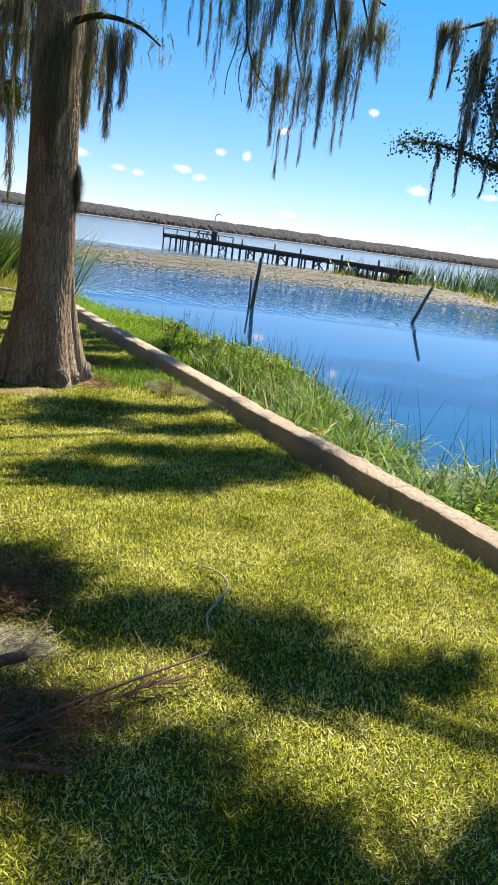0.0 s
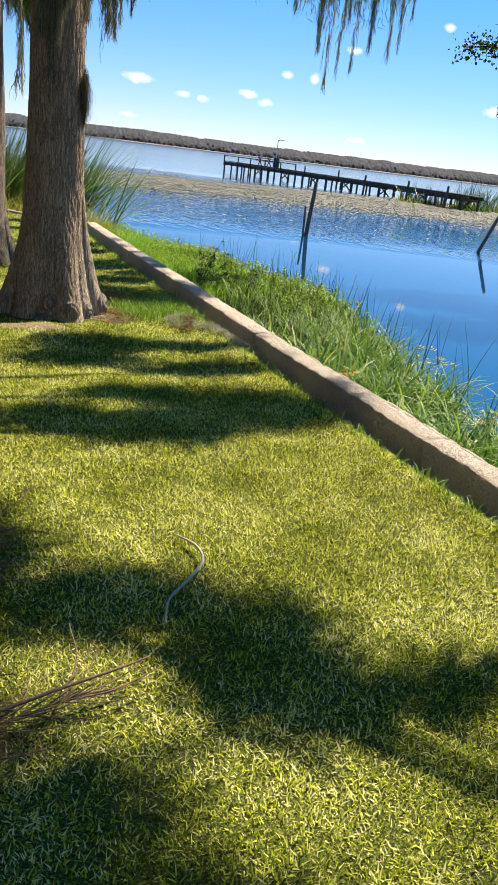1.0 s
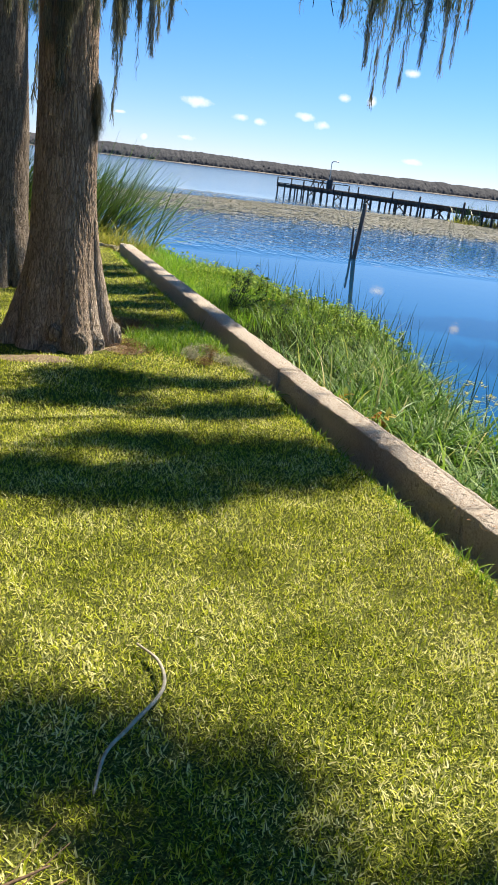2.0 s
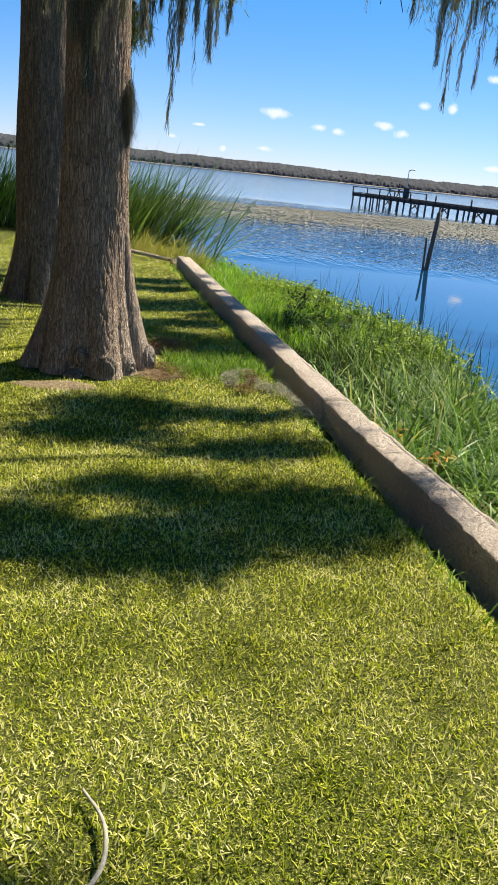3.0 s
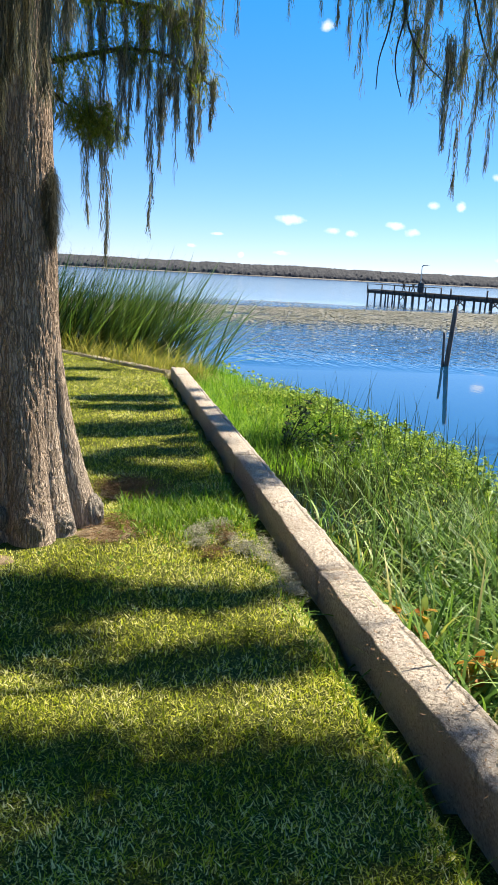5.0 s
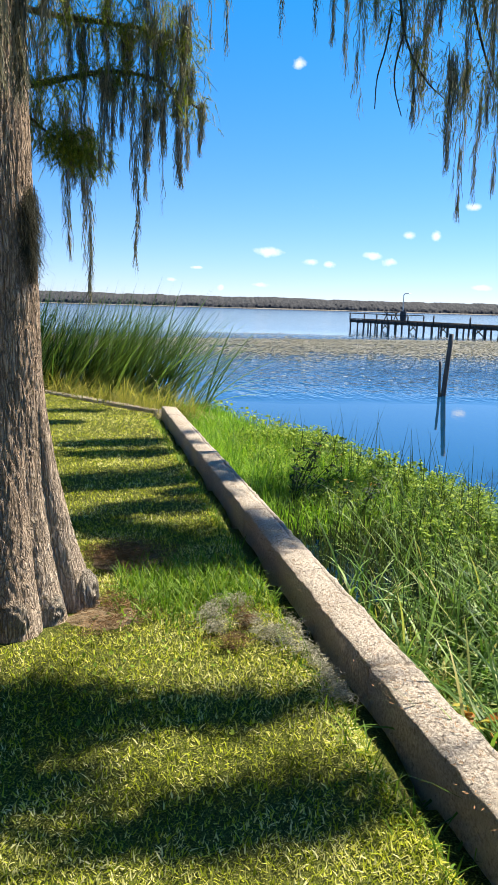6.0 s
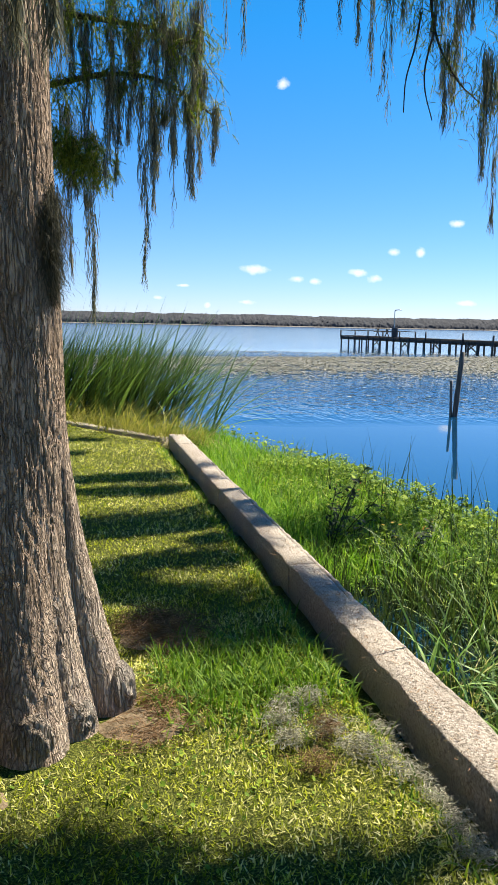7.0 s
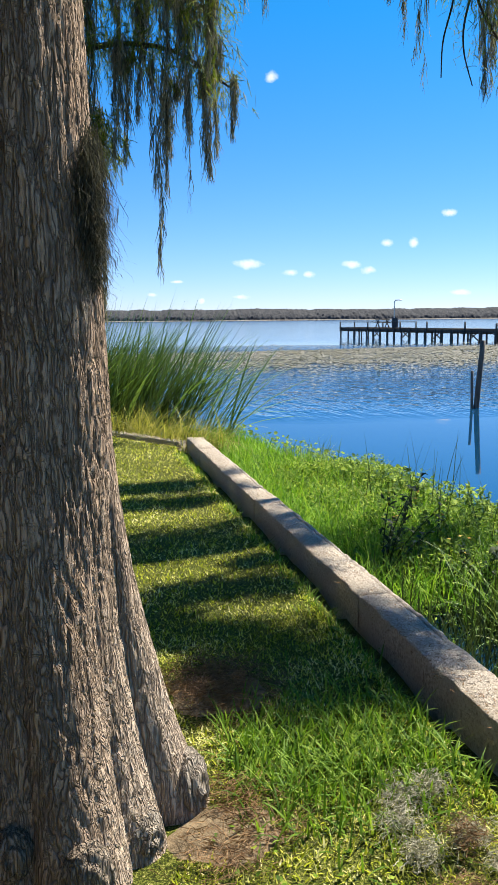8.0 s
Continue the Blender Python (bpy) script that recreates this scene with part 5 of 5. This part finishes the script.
# bright fine growth at the far end of the wall
x, y, o = bank(15000, y0=9.9, y1=17.5, power=1.2, near=0.0, reach=0.72)
grass_patch("bright_weeds", np.stack([x, y, np.full(len(x), -0.24)], 1), (0.16, 0.36), (0.006, 0.012), (0.5, 0.3), BRIGHT, "bright green fine-leaved weeds along the seawall", "weeds")


def pads(n, xs, ys, zs, size, material, name, label, category):
    """Round, slightly dished leaves on thin stalks."""
    m = 7
    c = np.stack([xs, ys, zs], 1)
    nx = unit(np.stack([rng.normal(0, 0.45, n), rng.normal(-0.2, 0.45, n), np.ones(n)], 1))
    u = unit(np.cross(nx, np.array([0.3, 1, 0.1])))
    w = np.cross(nx, u)
    th = np.linspace(0.25, 2 * np.pi - 0.25, m)
    r = rng.uniform(*size, n)[:, None]
    ring = c[:, None, :] + (u[:, None, :] * np.cos(th)[None, :, None] + w[:, None, :] * np.sin(th)[None, :, None]) * r[:, :, None] * rng.uniform(0.85, 1.1, (n, m, 1)) + nx[:, None, :] * (r * 0.18)[:, :, None]
    v = np.concatenate([c[:, None, :], ring], 1).reshape(-1, 3)
    a = np.arange(n) * (m + 1)
    t = np.concatenate([np.stack([a, a + 1 + j, a + 2 + j], 1) for j in range(m - 1)])
    foot = c + np.stack([rng.normal(0, 0.05, n), rng.normal(0, 0.05, n), -(zs + 0.4)], 1)
    sv = ribbons(np.stack([foot, (foot + c) / 2 + rng.normal(0, 0.01, (n, 3)), c], 1), np.full((n, 3), 0.004), unit(rng.normal(0, 1, (n, 3))))
    return tagged(part(name, join([(v, t), sv]), material), label, category, kind="stuff")


x, y, o = bank(1500, y0=7.6, y1=14.5, power=0.4, near=0.9)
pads(len(x), x, y, rng.uniform(-0.22, 0.04, len(x)) - 0.06 * (o > 1.6), (0.015, 0.036), HERB, "pennywort", "round bright green pennywort leaves at the water's edge", "water plants")
x, y, o = bank(420, y0=10, y1=18.5, power=0.25, near=0.8, reach=1.12)
pads(len(x), x, y, rng.uniform(-0.27, -0.12, len(x)), (0.018, 0.035), HERB, "pennywort", "low pennywort leaves standing in the shallow water", "water plants")

# leafy growth heaped on the outer half of the bank
def leaf_heap(n, y0, y1, power, near, reach, low, high, size, material, name, label):
    x, y, o = bank(n, y0=y0, y1=y1, power=power, near=near, reach=reach)
    ok = rng.random(n) > gap(x, y) * 1.3
    x, y, o = x[ok], y[ok], o[ok]
    n = len(x)
    top = np.array([low + (high - low) * min(1.0, max(0.0, 0.5 + 0.9 * fbm(a * 1.6, b * 1.6, 5.0))) for a, b in zip(x, y)])
    z = -0.32 + (top + 0.32) * rng.random(n) ** 0.45
    c = np.stack([x, y, z], 1)
    u = unit(np.stack([rng.normal(0, 1, n), rng.normal(0, 1, n), rng.normal(0.1, 0.5, n)], 1))
    w = unit(np.cross(u, np.stack([rng.normal(0, 0.4, n), rng.normal(0, 0.4, n), np.ones(n)], 1)))
    L = rng.uniform(*size, n)[:, None]
    v = np.stack([c - u * L * 0.5, c + w * L * 0.16, c + u * L * 0.5, c - w * L * 0.16], 1).reshape(-1, 3)
    a = np.arange(n) * 4
    ob = part(name, (v, np.concatenate([np.stack([a, a + 1, a + 2], 1), np.stack([a, a + 2, a + 3], 1)])), material)
    return tagged(ob, label, "weeds", kind="stuff")


leaf_heap(30000, 9.4, 14.8, 0.65, 0.4, 1.0, -0.2, 0.06, (0.025, 0.06), HERB, "leafy_weeds", "bright leafy weeds heaped along the water's edge")
leaf_heap(5200, 1.0, 4.4, 1.2, 0.0, 0.6, -0.2, 0.06, (0.03, 0.08), HERB, "leafy_weeds", "bright leafy weeds growing beside the seawall")

# leafy herbs: short upright stems with paired leaves
def herb(x, y, z, tall, leaves, size, material, name, label, category):
    ob = thing(name, (x, y, z), label, category)
    bend = rng.normal(0, 0.06, 2)
    line = [(0, 0, 0), (bend[0] * 0.5, bend[1] * 0.5, tall * 0.5), (bend[0], bend[1], tall)]
    part("stem", tube(line, [0.006, 0.005, 0.002], 5), material, ob)
    n = leaves
    s = rng.uniform(0.25, 1.0, n)
    c = np.stack([bend[0] * s, bend[1] * s, tall * s], 1)
    h = rng.uniform(0, 6.28, n)
    part("leaves", blades(c, rng.uniform(*size, n), rng.uniform(*size, n) * 0.42, rng.uniform(0.6, 1.5, n), h, 0.5, 4), material, ob)
    return ob


for i in range(120):
    x, y, o = bank(1, y0=8.6, y1=13.5, near=0.9, power=0.8)
    herb(float(x[0]), float(y[0]), -0.33, rng.uniform(0.26, 0.46), 34, (0.03, 0.07), HERB, "water_weed", "leafy bright green weed on the bank", "weed")
def leaning_weed(x, y, z, stems, label):
    """A loose bush of dark stems fanned out over the bank, leafy towards their tips, with a few yellow flowers."""
    ob = thing("dark_weed", (x, y, z), label, "weed")
    leaves, flowers = [], []
    for dx, dy, tall in stems:
        tip = np.array([dx, dy, tall])
        line = [np.zeros(3), tip * np.array([0.35, 0.35, 0.5]) + rng.normal(0, 0.015, 3), tip]
        part("stem", tube(line, [0.006, 0.005, 0.002], 5), DARKHERB, ob)
        n = 34
        u = rng.uniform(0.35, 1.0, n)[:, None]
        c = line[1] * (1 - u) * 2 * u + tip * u ** 2 + rng.normal(0, 0.02, (n, 3))
        size = rng.uniform(0.03, 0.075, n)
        leaves.append(blades(c, size, size * 0.4, rng.uniform(0.6, 1.6, n), rng.uniform(0, 6.28, n), 0.5, 4))
        flowers.append(blades(tip + rng.normal(0, 0.03, (5, 3)), np.full(5, 0.028), np.full(5, 0.016), rng.uniform(0.8, 1.5, 5), rng.uniform(0, 6.28, 5), 0.3, 3))
    part("leaves", join(leaves), DARKHERB, ob)
    tagged(part("flowers", join(flowers), YELLOW, ob, "small yellow flowers"), kind="stuff")
    return ob


leaning_weed(3.28, 10.75, -0.3, [(0.33, 0.15, 0.76), (0.22, 0.05, 0.66), (0.1, 0.2, 0.6), (0.42, -0.05, 0.58), (0.02, -0.1, 0.5), (0.3, 0.3, 0.52), (0.5, 0.1, 0.42)], "dark leafy weed leaning out over the bank grass")
leaning_weed(3.75, 10.2, -0.32, [(0.2, 0.05, 0.5), (0.08, -0.1, 0.45), (-0.08, 0.12, 0.42)], "low dark weed standing among the bank grass")
for x, y in ((3.29, 6.70), (3.33, 6.58), (3.43, 6.22), (3.49, 6.14)):
    herb(x, y, -0.15, 0.2, 13, (0.07, 0.14), YELLOW, "yellowing_weed", "yellowing broad-leaved weed beside the seawall", "weed")
# dark stems in the wet ground
x, y, o = bank(2000, y0=7.6, y1=10.6, near=0.12, power=0.9, reach=0.85)
grass_patch("dark_stems", np.stack([x, y, np.full(len(x), -0.34)], 1), (0.25, 0.5), (0.006, 0.012), (0.25, 0.16), DARKHERB, "dark upright stems crowded in the wet ground by the seawall", "grass", k=5, bend=0.4)
# thin seed stalks over the outer edge
x, y, o = bank(190, y0=4, y1=13, near=0.9, power=0.5, reach=1.05)
grass_patch("seed_stalks", np.stack([x, y, np.full(len(x), -0.35)], 1), (0.6, 0.95), (0.006, 0.01), (0.12, 0.12), DARKHERB, "thin dark grass stalks standing in the shallows", "grass", k=6, bend=0.5)

# drifting brown weed in the still water off the bank
n = 2600
y = rng.uniform(2.0, 8.6, n)
o = np.interp(y, EDGE_Y, EDGE_W) + rng.uniform(-0.7, 0.9, n)
x = cap_x(y) + 0.25 + o
keep = np.array([fbm(a * 1.1, b * 1.6, 9.0) for a, b in zip(x, y)]) > rng.uniform(-0.3, 0.4, n) + 0.25 * (o - np.interp(y, EDGE_Y, EDGE_W))
x, y = x[keep], y[keep]
n = len(x)
h = rng.uniform(0, 6.28, n)
c = np.stack([x, y, np.full(n, WATER_Z + 0.006)], 1)
u = np.stack([np.cos(h), np.sin(h), np.zeros(n)], 1) * rng.uniform(0.02, 0.07, n)[:, None]
w = np.stack([-np.sin(h), np.cos(h), rng.uniform(-0.1, 0.1, n)], 1) * rng.uniform(0.004, 0.02, n)[:, None]
a = np.arange(n) * 4
ob = part("drifting_weed", (np.stack([c - u, c + w, c + u, c - w], 1).reshape(-1, 3), np.concatenate([np.stack([a, a + 1, a + 2], 1), np.stack([a, a + 2, a + 3], 1)])), DRYGRASS)
tagged(ob, "brown bits of weed drifting in the still shallows", "water plants", kind="stuff")

# ---- lawn ----
def on_lawn(x, y):
    ok = x < cap_x(y) - 0.085 - 0.025 * np.sin(y * 9) * np.sin(y * 23) - 0.015 * np.sin(y * 41)
    back = (x - CORNER[0]) * 0.785 + (y - CORNER[1]) * 0.62
    return ok & (back < 0.05)


def lawn_strip(y0, y1, density, x0, width, length, k):
    n = int(density * (y1 - y0) * (3.1 - x0))
    x, y = rng.uniform(x0, 3.2, n), rng.uniform(y0, y1, n)
    ok = on_lawn(x, y)
    r1 = np.hypot(x - T1[0], y - T1[1])
    ok &= (r1 > 0.5) & ~((np.hypot(x - 1.78, y - 7.72) < 0.16) & (rng.random(n) > 0.35)) & ~((np.hypot((x - 1.85), (y - 8.6) * 0.8) < 0.22) & (rng.random(n) > 0.3))
    x, y = x[ok], y[ok]
    n = len(x)
    z = np.array([ground_z(a, b) for a, b in zip(x, y)]) - 0.004
    lean = np.clip(np.abs(rng.normal(0.8 if k == 2 else 0.7, 0.4, n)), 0.05, 1.4)
    return blades(np.stack([x, y, z], 1), rng.uniform(*length, n), rng.uniform(*width, n), lean, rng.uniform(0, 6.28, n), 0.6, k)


strips = []
for y0, y1, dense, x0, wide, curved in ((0.9, 3.4, 34000, 0.0, 0.0062, 2600), (3.4, 6.0, 33000, 0.1, 0.0062, 2600), (6.0, 9.5, 19000, 0.4, 0.0072, 2200), (9.5, 13.0, 7000, -0.2, 0.011, 900), (13.0, 18.0, 3400, -0.8, 0.015, 400)):
    strips.append(lawn_strip(y0, y1, dense, x0, (wide * 0.6, wide * 1.25), (0.014, 0.036), 2))
    strips.append(lawn_strip(y0, y1, curved, x0, (wide * 0.6, wide * 1.05), (0.022, 0.042), 3))
tagged(part("lawn_grass", join(strips), LAWN), "mown green and straw-coloured coarse lawn grass", "grass", kind="stuff")

# small round-leaved weeds in the turf
n = 190
x, y = rng.normal(1.95, 0.3, n), rng.normal(7.35, 0.45, n)
ok = on_lawn(x, y) & (np.hypot(x - T1[0], y - T1[1]) > 0.55)
x, y = x[ok], y[ok]
pads(len(x), x, y, rng.uniform(0.02, 0.05, len(x)), (0.006, 0.012), HERB, "lawn_weeds", "small bright round-leaved weeds in the lawn", "weeds")

# longer fresh grass by the root and along the foot of the wall
a = rng.random(2600)
pts = np.stack([rng.normal(2.2, 0.33, 2600), rng.normal(8.05, 0.22, 2600), np.zeros(2600)], 1)
pts = pts[on_lawn(pts[:, 0], pts[:, 1]) & (pts[:, 0] > 1.8)]
pts[:, 2] = [ground_z(a, b) for a, b in pts[:, :2]]
grass_patch("long_grass", pts, (0.06, 0.15), (0.005, 0.009), (0.4, 0.28), LUSH, "longer fresh green grass beside the cypress root", "grass")
y = rng.uniform(1.5, 14.5, 2200)
pts = np.stack([cap_x(y) - np.abs(rng.normal(0.03, 0.04, 2200)) - 0.075, y, np.full(2200, -0.02)], 1)
pts[:, 2] = [ground_z(a, b) - 0.01 for a, b in pts[:, :2]]
grass_patch("edge_grass", pts, (0.04, 0.11), (0.004, 0.008), (0.45, 0.3), LUSH, "uncut grass along the foot of the seawall", "grass")

# fallen moss, rusty needle tufts and bare soil
def tangle(name, spots, count, spread_r, lift, material, label, category, thick=0.002, loops=8):
    """A low heap of curled strands on the lawn."""
    v = []
    for sx, sy, r in spots:
        n = count
        k = loops
        p = np.stack([rng.normal(sx, r * 0.5, n), rng.normal(sy, r * 0.5, n), rng.uniform(0.02, lift, n)], 1)
        step = rng.normal(0, 1, (n, k, 3)) * np.array([0.02, 0.02, 0.008]) * spread_r
        line = p[:, None, :] + np.cumsum(step, 1)
        line[:, :, 2] = np.clip(line[:, :, 2], 0.012, lift * 1.3) + np.array([ground_z(a, b) for a, b in p[:, :2]])[:, None]
        v.append(ribbons(line, np.full((n, k), thick), unit(rng.normal(0, 1, (n, 3)))))
    return tagged(part(name, join(v), material), label, category, kind="stuff" if name == "pine_straw" else "")


tangle("fallen_moss", [(2.28, 7.62, 0.06), (2.34, 7.74, 0.07), (2.44, 7.77, 0.06), (2.30, 7.47, 0.05), (2.47, 7.52, 0.05)], 170, 0.55, 0.06, DEADMOSS, "curl of pale grey fallen moss lying on the lawn", "moss")
tangle("fallen_moss", [(2.54, 7.38, 0.07), (2.62, 7.3, 0.08), (2.69, 7.18, 0.08), (2.73, 7.04, 0.06), (2.74, 6.9, 0.05), (2.73, 6.75, 0.05), (2.71, 7.55, 0.05)], 170, 0.55, 0.05, DEADMOSS, "pale grey fallen moss trailing along the seawall foot", "moss")
tangle("fallen_moss", [(0.52, 2.8, 0.1), (0.44, 2.68, 0.1), (0.6, 2.72, 0.05), (0.34, 2.86, 0.1)], 200, 1.0, 0.05, DEADMOSS, "heap of pale dry moss and twigs lying on the lawn", "moss")
tangle("rusty_tuft", [(2.44, 7.47, 0.03)], 110, 0.7, 0.13, RUSTY, "rust-brown tuft of dead needles in the grass", "dead plant")
tangle("rusty_tuft", [(2.37, 7.29, 0.05)], 110, 0.7, 0.06, RUSTY, "flat rust-brown tuft of dead needles on the lawn", "dead plant")
tangle("pine_straw", [(1.85, 8.66, 0.24)], 900, 1.2, 0.05, RUSTY, "brown needle litter in the shade behind the root", "leaf litter")
tangle("root_litter", [(1.86, 7.72, 0.13), (1.75, 7.58, 0.12), (1.8, 7.86, 0.1)], 110, 1.2, 0.035, RUSTY, "brown needles and bits of bark by the root", "leaf litter")

tangle("pine_straw", [(0.45, 3.25, 0.3)], 900, 1.5, 0.07, RUSTY, "heap of brown needles and fine twigs on the lawn", "leaf litter", 0.003)
tangle("pine_straw", [(0.55, 2.24, 0.24)], 700, 1.4, 0.06, RUSTY, "brown needles caught among the fallen twigs", "leaf litter", 0.0025)


def soil_patch(cx, cy, rx, ry, label):
    v, t = [(cx, cy, 0.052)], []
    for i in range(1, 5):
        for j in range(22):
            a = 2 * math.pi * j / 22
            r = i / 4 * (1 + 0.25 * fbm(math.cos(a) * 1.4 + cx, math.sin(a) * 1.4 + cy))
            px, py = cx + math.cos(a) * rx * r, cy + math.sin(a) * ry * r
            v.append((px, py, ground_z(px, py) + 0.014 * (1 - i / 4) - (0.01 if i == 4 else -0.004)))
    v[0] = (cx, cy, ground_z(cx, cy) + 0.018)
    for j in range(22):
        t.append((0, 1 + j, 1 + (j + 1) % 22))
        for i in range(3):
            a, b = 1 + i * 22 + j, 1 + i * 22 + (j + 1) % 22
            t += [(a, a + 22, b + 22), (a, b + 22, b)]
    tagged(part("bare_soil", (np.array(v), np.array(t)), LITTER, smooth=True), label, "soil", kind="structure")


soil_patch(1.76, 7.68, 0.2, 0.17, "bare brown soil round the cypress root")
soil_patch(1.84, 8.62, 0.25, 0.22, "bare brown soil covered in needles")
soil_patch(1.0, 7.22, 0.35, 0.12, "bare dry soil in front of the trunk")

# ---- sticks and fallen branches ----
ob = part("curved_stick", tube([(1.49, 3.39, 0.035), (1.55, 3.26, 0.05), (1.545, 3.12, 0.05), (1.435, 2.97, 0.045), (1.36, 2.87, 0.04), (1.325, 2.74, 0.03)], [0.004, 0.0055, 0.0065, 0.0065, 0.0055, 0.004], 8, 0.05), PALESTICK, smooth=True)
tagged(ob, "pale curved bare stick lying on the lawn", "stick")


def fallen_branch(stem, radii, side, label):
    ob = thing("fallen_branch", (0, 0, 0), label, "branch", "fallen branches on the lawn")
    part("stem", tube(stem, radii, 8, 0.08), DEADWOOD, ob, smooth=True)
    for s, r in side:
        part("twig", tube(s, np.linspace(r, r * 0.3, len(s)), 6, 0.06), DEADWOOD, ob, smooth=True)
    return ob


side = []
for i in range(60):
    s = rng.random()
    a = np.array([0.35 + 0.65 * s, 2.12 + 0.26 * s, 0.05])
    h = rng.normal(0.3, 0.55)
    L = rng.uniform(0.12, 0.42)
    side.append(([a, a + np.array([math.cos(h), math.sin(h), 0.12]) * L * 0.5, a + np.array([math.cos(h + 0.2), math.sin(h + 0.2), 0.1]) * L], rng.uniform(0.0014, 0.0042)))
fallen_branch([(0.1, 2.02, 0.03), (0.5, 2.2, 0.06), (0.85, 2.34, 0.08), (1.13, 2.43, 0.1), (1.22, 2.46, 0.11)], [0.008, 0.007, 0.006, 0.004, 0.002], side, "dry brown fallen branch with many thin twigs on the lawn")
fallen_branch([(0.2, 2.0, 0.04), (0.45, 2.02, 0.05), (0.63, 1.97, 0.04)], [0.014, 0.013, 0.008], [([(0.4, 2.02, 0.05), (0.5, 2.1, 0.08), (0.6, 2.12, 0.09)], 0.004)], "broken piece of brown branch on the lawn")
fallen_branch([(0.25, 2.5, 0.06), (0.45, 2.57, 0.07), (0.56, 2.6, 0.07)], [0.024, 0.024, 0.02], [([(0.5, 2.58, 0.07), (0.62, 2.72, 0.1), (0.68, 2.85, 0.12)], 0.005)], "thick stub of broken branch lying on the lawn")
side = []
for i in range(30):
    a = np.array([rng.uniform(0.3, 0.85), rng.uniform(3.0, 4.0), 0.04])
    h = rng.uniform(0.0, 1.2)
    L = rng.uniform(0.15, 0.4)
    side.append(([a, a + np.array([math.cos(h), math.sin(h), 0.1]) * L * 0.5, a + np.array([math.cos(h), math.sin(h), 0.06]) * L], rng.uniform(0.001, 0.003)))
fallen_branch([(0.2, 3.05, 0.03), (0.55, 3.3, 0.06), (0.85, 3.45, 0.06)], [0.008, 0.007, 0.004], side, "thin dry twigs scattered on the lawn")
